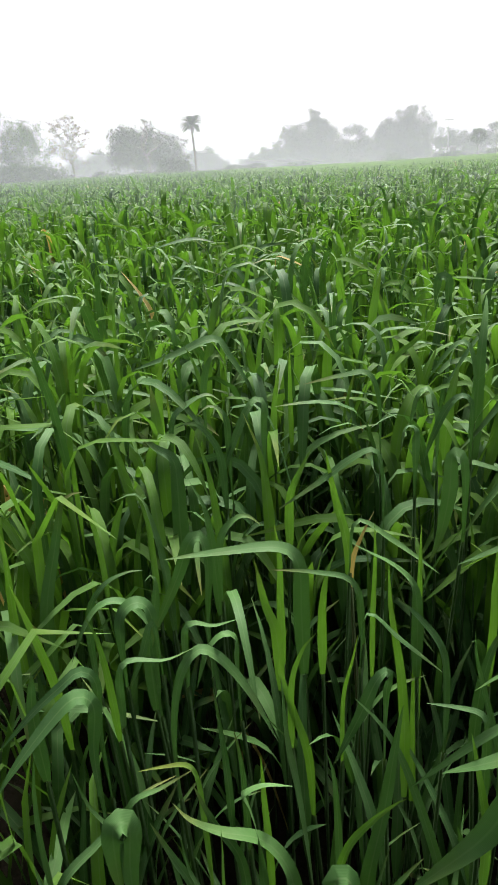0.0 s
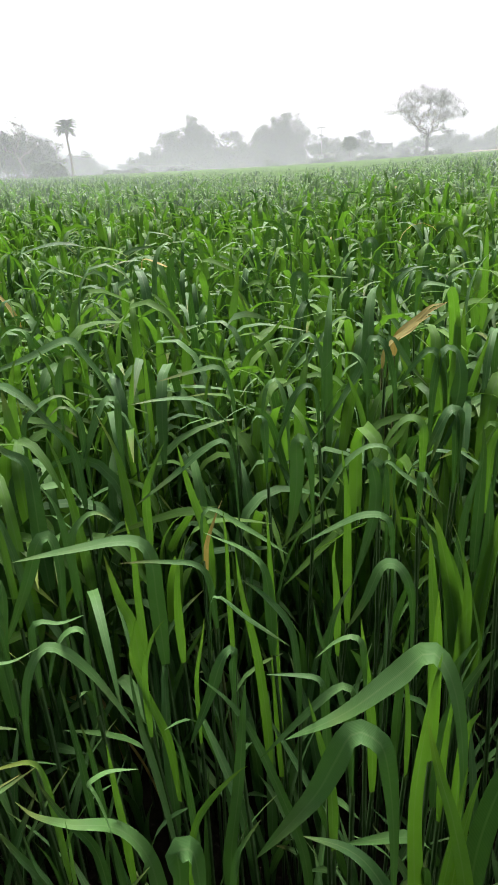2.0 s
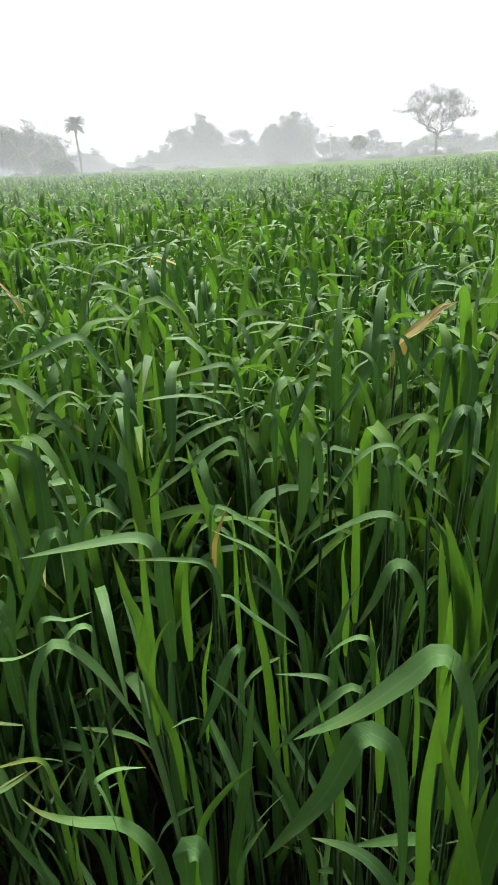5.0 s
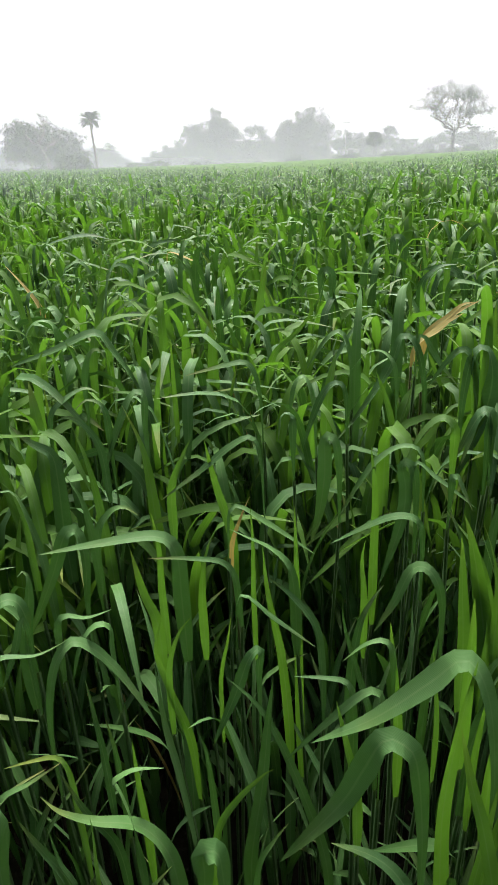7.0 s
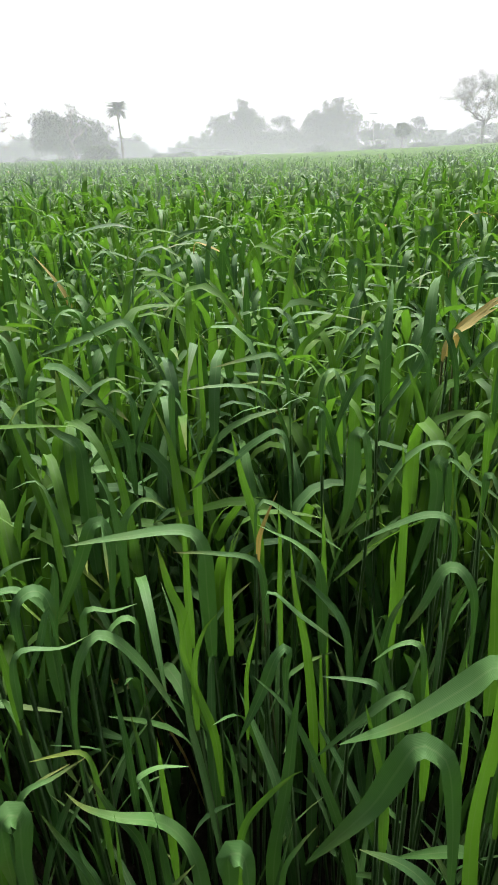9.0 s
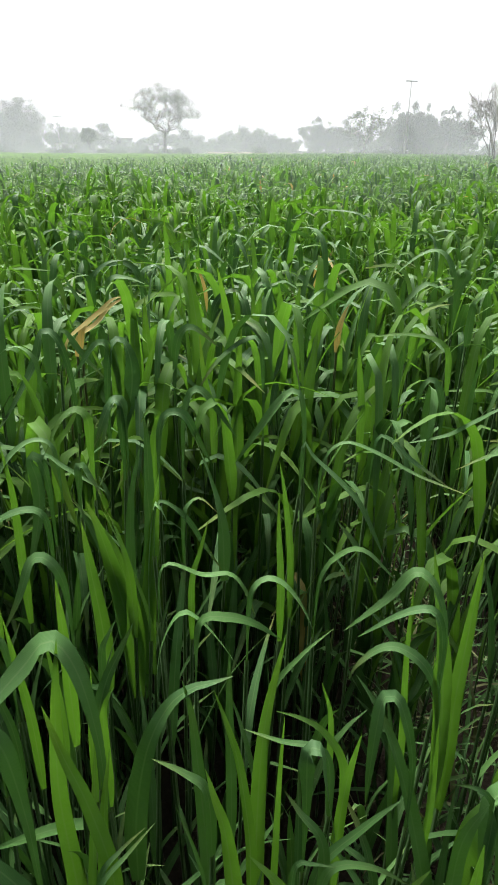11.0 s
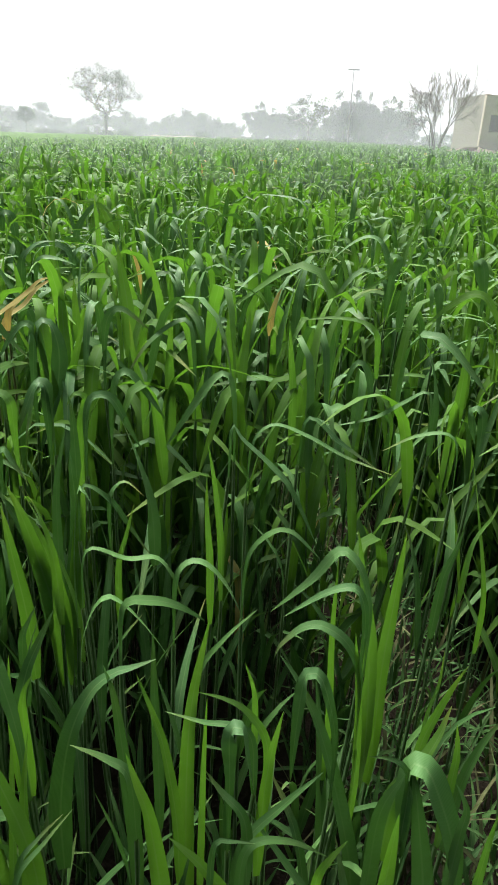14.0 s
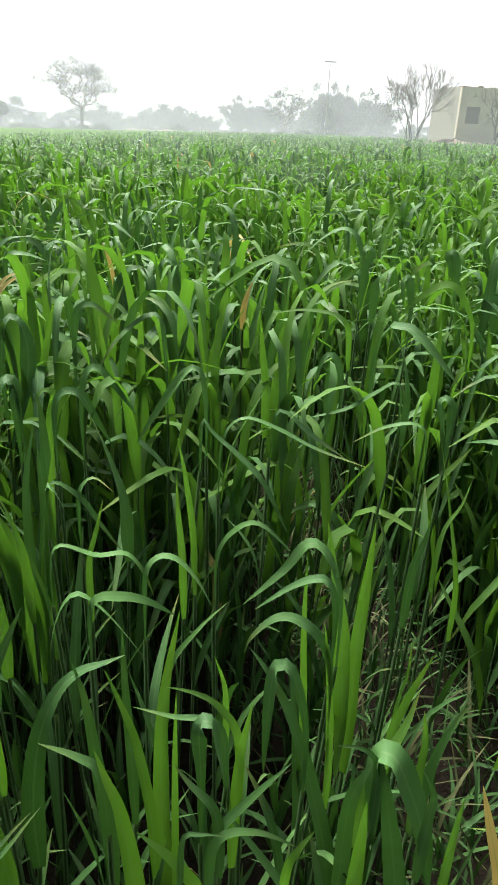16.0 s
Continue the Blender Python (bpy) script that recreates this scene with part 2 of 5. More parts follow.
def mist_material(name, low, high, fall):
    """Thin mist: mostly clear, whiter towards the ground, uneven; it only scatters the light that falls on it."""
    m, nd, ln = material(name)
    geo = nd.new("ShaderNodeNewGeometry")
    sep = nd.new("ShaderNodeSeparateXYZ")
    ln.new(geo.outputs["Position"], sep.inputs[0])
    wisps = noise_tex(nd, ln, 0.03, 3.0, geo.outputs["Position"])
    d = calc(nd, ln, "POWER", 2.718, calc(nd, ln, "MULTIPLY", sep.outputs["Z"], -1.0 / fall))
    fac = calc(nd, ln, "ADD", calc(nd, ln, "MULTIPLY", d, low - high), high)
    fac = calc(nd, ln, "MULTIPLY", fac, calc(nd, ln, "ADD", 0.7, calc(nd, ln, "MULTIPLY", wisps, 0.6)))
    fac = calc(nd, ln, "MULTIPLY", fac, ramp(nd, ln, sep.outputs["Z"], 40.0, 12.0))
    flat = nd.new("ShaderNodeVectorMath")
    flat.operation = "NORMALIZE"
    ln.new(geo.outputs["Position"], flat.inputs[0])
    west = nd.new("ShaderNodeSeparateXYZ")
    ln.new(flat.outputs[0], west.inputs[0])
    fac = calc(nd, ln, "MULTIPLY", fac, calc(nd, ln, "ADD", 0.85, calc(nd, ln, "MULTIPLY", ramp(nd, ln, west.outputs["X"], 0.25, -0.3), 0.35)))
    fac = calc(nd, ln, "MAXIMUM", fac, 0.0)
    dif, tl, tp = nd.new("ShaderNodeBsdfDiffuse"), nd.new("ShaderNodeBsdfTranslucent"), nd.new("ShaderNodeBsdfTransparent")
    for n in (dif, tl):
        n.inputs["Color"].default_value = (0.53, 0.56, 0.585, 1)
    mix = nd.new("ShaderNodeMixShader")
    half = nd.new("ShaderNodeMixShader")
    half.inputs[0].default_value = 0.5
    ln.new(dif.outputs[0], half.inputs[1])
    ln.new(tl.outputs[0], half.inputs[2])
    ln.new(fac, mix.inputs[0])
    ln.new(tp.outputs[0], mix.inputs[1])
    ln.new(half.outputs[0], mix.inputs[2])
    out = nd.new("ShaderNodeOutputMaterial")
    ln.new(mix.outputs[0], out.inputs["Surface"])
    return m


# ---- mesh helpers ----
def mesh_from_arrays(name, verts, quads, uvs=None, mats=(), mat_index=None, smooth=True):
    """A mesh from an array of places (n, 3) and of four-cornered faces (m, 4); uvs by corner (m, 4, 2)."""
    me = bpy.data.meshes.new(name)
    n, m = len(verts), len(quads)
    me.vertices.add(n)
    me.vertices.foreach_set("co", np.ascontiguousarray(verts, dtype=np.float32).ravel())
    me.loops.add(4 * m)
    me.loops.foreach_set("vertex_index", np.ascontiguousarray(quads, dtype=np.int32).ravel())
    me.polygons.add(m)
    me.polygons.foreach_set("loop_start", np.arange(0, 4 * m, 4, dtype=np.int32))
    if mat_index is not None:
        me.polygons.foreach_set("material_index", np.ascontiguousarray(mat_index, dtype=np.int32))
    me.polygons.foreach_set("use_smooth", np.full(m, smooth))
    if uvs is not None:
        layer = me.uv_layers.new(name="UVMap")
        layer.data.foreach_set("uv", np.ascontiguousarray(uvs, dtype=np.float32).ravel())
    for mt in mats:
        me.materials.append(mt)
    me.update(calc_edges=True)
    me.validate()
    return me


def blade_width(s, neck=0.32, widest=0.26, even=False):
    """Outline of a wheat leaf along its length: narrow neck, widest a third of the way, a long point."""
    rise = np.clip(s / widest, 0, 1)
    rise = rise ** 1.7 if even else rise * (2 - rise)
    return (neck + (1 - neck) * rise) * np.clip(1.0 - s ** 2.6, 0, 1) ** 0.8


def ribbon(path, side, up, width, fold, neck=0.32, widest=0.26, even=False):
    """Sweeps leaf sections of three points along paths (n, k, 3). side and up: unit arrays of the same shape; width, fold: (n, 1)."""
    n, k, _ = path.shape
    s = np.linspace(0, 1, k)
    w = blade_width(s, neck, widest, even)[None, :] * width * 0.5
    w[:, -1] = 0.0002
    keel = (w * fold)[..., None] * up
    v = np.stack([path - side * w[..., None] + keel, path, path + side * w[..., None] + keel], axis=2)
    verts = v.reshape(-1, 3)
    base = (np.arange(n) * k * 3)[:, None, None]
    i = (np.arange(k - 1) * 3)[None, :, None]
    j = np.arange(2)[None, None, :]
    a = base + i + j
    quads = np.stack([a, a + 1, a + 4, a + 3], axis=-1).reshape(-1, 4)
    u0 = np.broadcast_to(j * 0.5, a.shape)
    v0 = np.broadcast_to(s[:-1][None, :, None], a.shape)
    v1 = np.broadcast_to(s[1:][None, :, None], a.shape)
    uvs = np.stack([np.stack([u0, v0], -1), np.stack([u0 + 0.5, v0], -1), np.stack([u0 + 0.5, v1], -1), np.stack([u0, v1], -1)], axis=3)
    return verts, quads, uvs.reshape(-1, 4, 2)


def leaf_arrays(rng, root, az, lean, bend, length, width, segs, kink, sharp, twist, fold):
    """Leaves that start at root, lean from the upright and bend over at a share (kink) of their length."""
    n = len(root)
    s = np.linspace(0, 1, segs + 1)
    mid = (s[:-1] + s[1:]) / 2
    def bent(x):
        return 1 / (1 + np.exp(-(x[None, :] - kink[:, None]) / sharp[:, None]))
    f0 = bent(np.array([0.0]))
    th = lean[:, None] + bend[:, None] * (bent(mid) - f0)
    thv = lean[:, None] + bend[:, None] * (bent(s) - f0)
    azm = az[:, None] + (twist * 0.35)[:, None] * mid[None, :]
    step = (length / segs)[:, None]
    d = np.stack([np.sin(th) * np.sin(azm), np.sin(th) * np.cos(azm), np.cos(th)], -1) * step[..., None]
    path = np.concatenate([np.zeros((n, 1, 3)), np.cumsum(d, 1)], 1) + root[:, None, :]
    azv = az[:, None] + (twist * 0.35)[:, None] * s[None, :]
    side0 = np.stack([np.cos(azv), -np.sin(azv), np.zeros_like(azv)], -1)
    up0 = np.stack([-np.cos(thv) * np.sin(azv), -np.cos(thv) * np.cos(azv), np.sin(thv)], -1)
    tw = twist[:, None] * s[None, :]
    c, sn = np.cos(tw)[..., None], np.sin(tw)[..., None]
    return ribbon(path, side0 * c + up0 * sn, up0 * c - side0 * sn, width[:, None], fold[:, None])


def stem_arrays(foot, top, r0, r1):
    """Three-sided stems from foot to top."""
    n = len(foot)
    ang = np.arange(3) * 2 * np.pi / 3
    ring = np.stack([np.cos(ang), np.sin(ang), np.zeros(3)], -1)
    lo = foot[:, None, :] + ring[None] * r0
    hi = top[:, None, :] + ring[None] * r1
    verts = np.stack([lo, hi], 1).reshape(-1, 3)
    base = (np.arange(n) * 6)[:, None]
    i = np.arange(3)[None, :]
    i2 = (i + 1) % 3
    quads = np.stack([base + i, base + i2, base + 3 + i2, base + 3 + i], -1).reshape(-1, 4)
    uv = np.tile(np.array([[0.3, 0.1], [0.6, 0.1], [0.6, 0.5], [0.3, 0.5]]), (len(quads), 1, 1))
    return verts, quads, uv


def joined(chunks):
    """Joins (verts, quads, uvs, material index) chunks."""
    vs, qs, us, ms, off = [], [], [], [], 0
    for v, q, u, mi in chunks:
        vs.append(v)
        qs.append(q + off)
        us.append(u)
        ms.append(np.full(len(q), mi) if np.isscalar(mi) else mi)
        off += len(v)
    return np.concatenate(vs), np.concatenate(qs), np.concatenate(us), np.concatenate(ms)


def part(name, me, parent, label="", m=None):
    ob = new(name, me)
    ob.parent = parent
    if m is not None:
        ob.matrix_basis = m
    return tagged(ob, label) if label else ob


def bm_mesh(name, bm, mat, smooth=False):
    me = bpy.data.meshes.new(name)
    if smooth:
        for f in bm.faces:
            f.smooth = True
    bm.to_mesh(me)
    bm.free()
    me.materials.append(mat)
    return me


def box(bm, lo, hi, m=None):
    made = bmesh.ops.create_cube(bm, size=1.0)["verts"]
    size, mid = Vector(hi) - Vector(lo), (Vector(hi) + Vector(lo)) / 2
    bmesh.ops.transform(bm, matrix=(m or Matrix()) @ Matrix.LocRotScale(mid, None, size), verts=made)
    return made


# ---- ground and mist ----
FX, FY = 0.2, -0.08                      # the camera's spot, where the walker stands


def terrain(x, y):
    """The ground sinks a little towards the middle of the far edge, bent to fit the camera's horizon."""
    x, y = np.asarray(x, dtype=float) - FX, np.asarray(y, dtype=float) - FY
    r, az = np.hypot(x, y), np.degrees(np.arctan2(x, y))
    return -0.32 * np.clip((r - 4) / 80, 0, 1) * np.exp(-((az - 13) / 13) ** 2) + 0.05 * np.clip((r - 4) / 80, 0, 1) * np.clip((np.abs(az - 13) - 15) / 10, 0, 1)


def ground():
    bm = bmesh.new()
    rings = [0.0, 0.5, 1, 1.5, 2, 3, 4.5, 7, 11, 18, 30, 50, 85, 140, 260, 600, 1500]
    n, last = 72, None
    for r in rings:
        if r == 0.0:
            row = [bm.verts.new((0, 0, 0))]
        else:
            row = []
            for i in range(n):
                a = 2 * math.pi * i / n
                x, y = r * math.sin(a), r * math.cos(a)
                z = 0.03 * noise.noise(Vector((x * 1.3, y * 1.3, 0))) if r < 85 else 0.0
                z += float(terrain(x, y))
                row.append(bm.verts.new((x, y, z)))
        if last:
            for i in range(n):
                j = (i + 1) % n
                if len(last) == 1:
                    bm.faces.new((last[0], row[i], row[j]))
                else:
                    bm.faces.new((last[i], row[i], row[j], last[j]))
        last = row
    bmesh.ops.recalc_face_normals(bm, faces=bm.faces)
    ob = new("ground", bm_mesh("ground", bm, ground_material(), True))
    if ob.data.polygons[0].normal.z < 0:
        ob.data.flip_normals()
    return tagged(ob, "brown field soil, darkened as if shaded by the crop, running out to dry grassy earth", "ground", kind="structure")


ground()

# veil shells round the camera; the nearest are added to lighten the mid field
for i, (r, low, high) in enumerate(((5, 0.09, 0.0), (9, 0.13, 0.0), (16, 0.15, 0.01), (30, 0.16, 0.02), (56, 0.22, 0.04), (78, 0.24, 0.08), (118.5, 0.42, 0.30))):
    bm = bmesh.new()
    n = 128
    lo = [bm.verts.new((r * math.sin(2 * math.pi * k / n), r * math.cos(2 * math.pi * k / n), 0.2)) for k in range(n)]
    hi = [bm.verts.new((v.co.x, v.co.y, 40.0)) for v in lo]
    for k in range(n):
        bm.faces.new((lo[k], lo[(k + 1) % n], hi[(k + 1) % n], hi[k]))
    me = bm_mesh("mist", bm, mist_material("mist", low, high, 3.5), True)
    tagged(new("mist", me), "veil shell of thin white morning mist and added haze over the field", "mist", kind="stuff")


# ---- wheat ----
def track_distance(x, y):
    """Distance from the trodden gap through the crop, which runs off ahead to the right."""
    ax, ay, bx, by = 0.86, 0.05, 1.75, 2.15
    dx, dy = bx - ax, by - ay
    t = np.clip(((x - ax) * dx + (y - ay) * dy) / (dx * dx + dy * dy), 0, 1)
    return np.hypot(x - ax - t * dx, y - ay - t * dy)


def crop_height(x, y):
    """Height of the leaf tops: lowered ahead of the camera to clear its view, uneven elsewhere."""
    r = np.hypot(x - FX, y - FY)
    h = 0.80 + 0.035 * np.sin(1.9 * x + 0.7 * y) * np.cos(1.3 * y - 0.5 * x) + 0.03 * np.sin(5.1 * x - 3.3 * y)
    ahead = np.clip(np.cos(np.arctan2(x - FX, y - FY) - 0.4) * 2, 0, 1)
    h = h * (1.0 - 0.40 * ahead * (1 - np.clip((r - 0.40) / 0.60, 0, 1)))
    return h + terrain(x, y)


def polar_points(rng, r0, r1, density, a0=-27.0, a1=66.0):
    """Scattered places in a sector about the walker; degrees from +y towards +x."""
    area = radians(a1 - a0) / 2 * (r1 * r1 - r0 * r0)
    n = int(area * density)
    r = np.sqrt(rng.uniform(r0 * r0, r1 * r1, n))
    a = np.radians(rng.uniform(a0, a1, n))
    return FX + r * np.sin(a), FY + r * np.cos(a)


def tillers(rng, x, y, leaves, segs, stems=True, ratio=1.0, wide=1.0):
    """Chunks for wheat shoots at the places given: stem, lower leaves that arch, a young leaf that stands."""
    n = len(x)
    top = crop_height(x, y) * np.clip(rng.normal(1.0, 0.075, n), 0.8, 1.11)
    foot = np.stack([x, y, terrain(x, y) - 0.01], -1)
    tilt = rng.normal(0, 0.05, (n, 2))
    chunks = []
    hs = top - rng.uniform(0.14, 0.24, n)
    head = foot + np.stack([tilt[:, 0] * hs, tilt[:, 1] * hs, hs], -1)
    if stems:
        v, q, u = stem_arrays(foot, head, 0.0026, 0.0016)
        chunks.append((v, q, u, 1))
    az0 = rng.uniform(0, 2 * np.pi, n)
    for k in range(leaves):
        share = 1.0 - 0.17 * k + rng.normal(0, 0.03, n)
        root = foot + (head - foot) * np.clip(share, 0.2, 1.05)[:, None]
        az = az0 + k * np.pi + rng.normal(0, 0.5, n)
        upright = rng.random(n) < (0.30 if k == 0 else 0.06)
        length = rng.uniform(0.24, 0.36, n) * ratio
        lean = np.where(upright, np.abs(rng.normal(0.08, 0.07, n)), np.abs(rng.normal(0.10, 0.10, n)))
        bend = np.where(upright, rng.uniform(0.1, 0.5, n), rng.uniform(1.5, 2.9, n))
        length = np.where(upright, length * 0.62, length)
        if k >= 2:                       # the lower leaves stand close along the stem
            steep = rng.random(n) < 0.75
            lean = np.where(steep, np.abs(rng.normal(0.16, 0.10, n)), lean)
            bend = np.where(steep, rng.uniform(0.1, 0.8, n), bend)
            length = np.where(steep, length * 0.75, length)
        kink = rng.uniform(0.42, 0.76, n)
        sharp = rng.uniform(0.05, 0.11, n)
        width = rng.uniform(0.014, 0.024, n) * wide
        twist = rng.normal(0, 0.6, n)
        fold = rng.uniform(0.05, 0.35, n)
        v, q, u = leaf_arrays(rng, root, az, lean, bend, length, width, segs, kink, sharp, twist, fold)
        per = segs * 2
        pick = np.where(upright & (rng.random(n) < 0.75), 2, 0)
        # more of the lit tone far off, to brighten the distant crop
        pick = np.where(rng.random(n) < (0.80 if segs < 7 else 0.50), 2, pick)
        pick = np.where(rng.random(n) < (0.002 + 0.002 * k), 3, pick)
        chunks.append((v, q, u, np.repeat(pick, per)))
    return chunks


WHEAT_MATS = (LEAF, STEM, LIT_LEAF, DRY)


def wheat_stuff(name, label, chunks):
    v, q, u, mi = joined(chunks)
    me = mesh_from_arrays(name, v, q, u, WHEAT_MATS, mi)
    return tagged(new(name, me), label, "wheat", kind="stuff")


def keep(x, y, rng, gap=0.16, stand=0.0):
    """Thins out the gap and the spot where the walker stands."""
    d = track_distance(x, y)
    ok = (d > gap) | (rng.random(len(x)) < 0.10)
    ok &= np.hypot(x - FX, y - FY) > stand
    return x[ok], y[ok]


def field():
    rng = np.random.default_rng(7)
    # the stand just past the separate plants
    x, y = keep(*polar_points(rng, 0.86, 2.8, 480), rng)
    near = tillers(rng, x, y, 5, 10)
    wheat_stuff("wheat_stand", "dense stand of dark green young wheat with arching leaves", near)
    x, y = polar_points(rng, 2.8, 6.5, 400)
    mid = tillers(rng, x, y, 3, 6, True, 1.0, wide=1.35)
    x, y = polar_points(rng, 6.5, 15, 160)
    mid += tillers(rng, x, y, 2, 4, False, 1.0, wide=2.0)
    x, y = polar_points(rng, 15, 34, 34)
    mid += tillers(rng, x, y, 2, 3, False, 1.0, wide=2.9)
    x, y = polar_points(rng, 34, 82, 9)
    mid += tillers(rng, x, y, 1, 3, False, 1.0, wide=4.6)
    # unseen wheat beside and behind the walker, added to block light from there
    for r0, a0, a1 in ((0.35, 82, 312), (0.75, 66, 82), (0.55, 312, 326), (0.85, 326, 333)):
        x, y = polar_points(rng, r0, 2.4, 300, a0, a1)
        mid += tillers(rng, x, y, 4, 4, False)
    x, y = polar_points(rng, 2.4, 6.2, 150, 66, 333)
    mid += tillers(rng, x, y, 3, 3, False, wide=1.5)
    x, y = polar_points(rng, 6.2, 16, 14, 66, 333)
    mid += tillers(rng, x, y, 3, 3, False, wide=2.0)
    wheat_stuff("wheat_field", "wide field of knee-high green wheat fading into mist", mid)
    # the closed mass under the far tops
    bm = bmesh.new()
    rr, n = np.geomspace(2.4, 84.0, 90), 200
    grid = []
    for r in rr:
        row = []
        for i in range(n):
            a = 2 * math.pi * i / n
            x, y = FX + r * math.sin(a), FY + r * math.cos(a)
            z = float(crop_height(np.array([x]), np.array([y]))[0]) * 0.94 - 0.40 * max(0, 1 - (r - 2.4) / 3) - 0.12 * max(0, 1 - (r - 2.4) / 7) + 0.05 * noise.noise(Vector((x * 1.7, y * 1.7, 3)))
            if r > 83.0:
                z = 0.0
            row.append(bm.verts.new((x, y, z)))
        grid.append(row)
    for a, b in zip(grid, grid[1:]):
        for i in range(n):
            j = (i + 1) % n
            bm.faces.new((a[i], b[i], b[j], a[j]))
    bmesh.ops.recalc_face_normals(bm, faces=bm.faces)
    ob = new("wheat_mass", bm_mesh("wheat_mass", bm, canopy_material(), True))
    tagged(ob, "closed green mass of wheat leaves in the distance", "wheat", kind="stuff")


field()


def litter():
    """Dry and green blades lying low in the trodden gap."""
    rng = np.random.default_rng(5)
    n = 1300
    t = rng.random(n)
    x = 0.86 + t * 0.89 + rng.normal(0, 0.14, n)
    y = 0.05 + t * 2.10 + rng.normal(0, 0.09, n)
    root = np.stack([x, y, rng.uniform(0.0, 0.04, n)], -1)
    v, q, u = leaf_arrays(rng, root, rng.uniform(0, 6.283, n), np.abs(rng.normal(0.35, 0.35, n)), rng.uniform(0.3, 1.4, n), rng.uniform(0.10, 0.26, n),
                          rng.uniform(0.004, 0.010, n), 5, rng.uniform(0.3, 0.7, n), rng.uniform(0.08, 0.2, n), rng.normal(0, 0.5, n), rng.uniform(0.1, 0.4, n))
    pick = np.repeat(np.where(rng.random(n) < 0.30, 1, 0), 10)
    me = mesh_from_arrays("low_grass", v, q, u, (LEAF, STRAW), pick)
    tagged(new("low_grass", me), "low grass and dry straw lying in the trodden gap", "grass", kind="stuff")


litter()


# separate plants nearest the walker
def single(rng, root, az, lean, bend, length, width, kink, sharp, twist, fold, segs=9):
    f = lambda a: np.array([a], dtype=float)
    return leaf_arrays(rng, np.array([root], dtype=float), f(az), f(lean), f(bend), f(length), f(width), segs, f(kink), f(sharp), f(twist), f(fold))


def spline_leaf(points, width, rng, sheath=0.07):
    """A leaf through its neck, its bends and its tip; its upper side is turned to the sky and towards the camera."""
    p = [np.array(a, dtype=float) for a in points]
    p = [p[0] + (p[0] - p[1]) * 0.2 - [0, 0, sheath]] + p
    p[0][2] = max(p[0][2], 0.03)
    p = [2 * p[0] - p[1]] + p + [2 * p[-1] - p[-2]]
    out = []
    for i in range(1, len(p) - 2):
        for t in np.linspace(0, 1, 6, endpoint=False):
            a, b, c, d = p[i - 1], p[i], p[i + 1], p[i + 2]
            out.append(0.5 * (2 * b + (c - a) * t + (2 * a - 5 * b + 4 * c - d) * t * t + (3 * b - a - 3 * c + d) * t ** 3))
    out.append(p[-2])
    path = np.array(out)
    # even steps along the blade
    run = np.concatenate([[0], np.cumsum(np.linalg.norm(np.diff(path, axis=0), axis=1))])
    even = np.linspace(0, run[-1], len(path))
    path = np.stack([np.interp(even, run, path[:, k]) for k in range(3)], -1)
    tan = np.gradient(path, axis=0)
    tan /= np.linalg.norm(tan, axis=1)[:, None]
    camera_side = np.array([FX, FY, 0.9]) - path.mean(0)
    camera_side /= np.linalg.norm(camera_side)
    up = np.array([0, 0, 1.1]) + 0.5 * camera_side + rng.normal(0, 0.16, 3)
    side = np.cross(tan, up[None])
    side /= np.linalg.norm(side, axis=1)[:, None] + 1e-9
    for _ in range(2):                   # no sudden turns at the bend
        for i in range(1, len(side)):
            if np.dot(side[i], side[i - 1]) < 0:
                side[i] *= -1
        side[1:-1] = (side[:-2] + 2 * side[1:-1] + side[2:]) / 4
        side -= tan * np.sum(side * tan, 1)[:, None]
        side /= np.linalg.norm(side, axis=1)[:, None] + 1e-9
    face = np.cross(side, tan)
    outline = (0.5, 0.3, False) if path[-1, 2] > path[:, 2].max() - 0.01 else (0.16, 0.62, True)     # arching leaves are slim up to the bend
    turn = rng.normal(0, 0.35) * np.linspace(-0.5, 1.0, len(path))[:, None]
    side, face = side * np.cos(turn) + face * np.sin(turn), face * np.cos(turn) - side * np.sin(turn)
    return ribbon(path[None], side[None], face[None], np.array([[width * (1.24 if outline[2] else 1.12)]]), np.array([[rng.uniform(0.10, 0.34)]]), *outline)


PLANTS = []


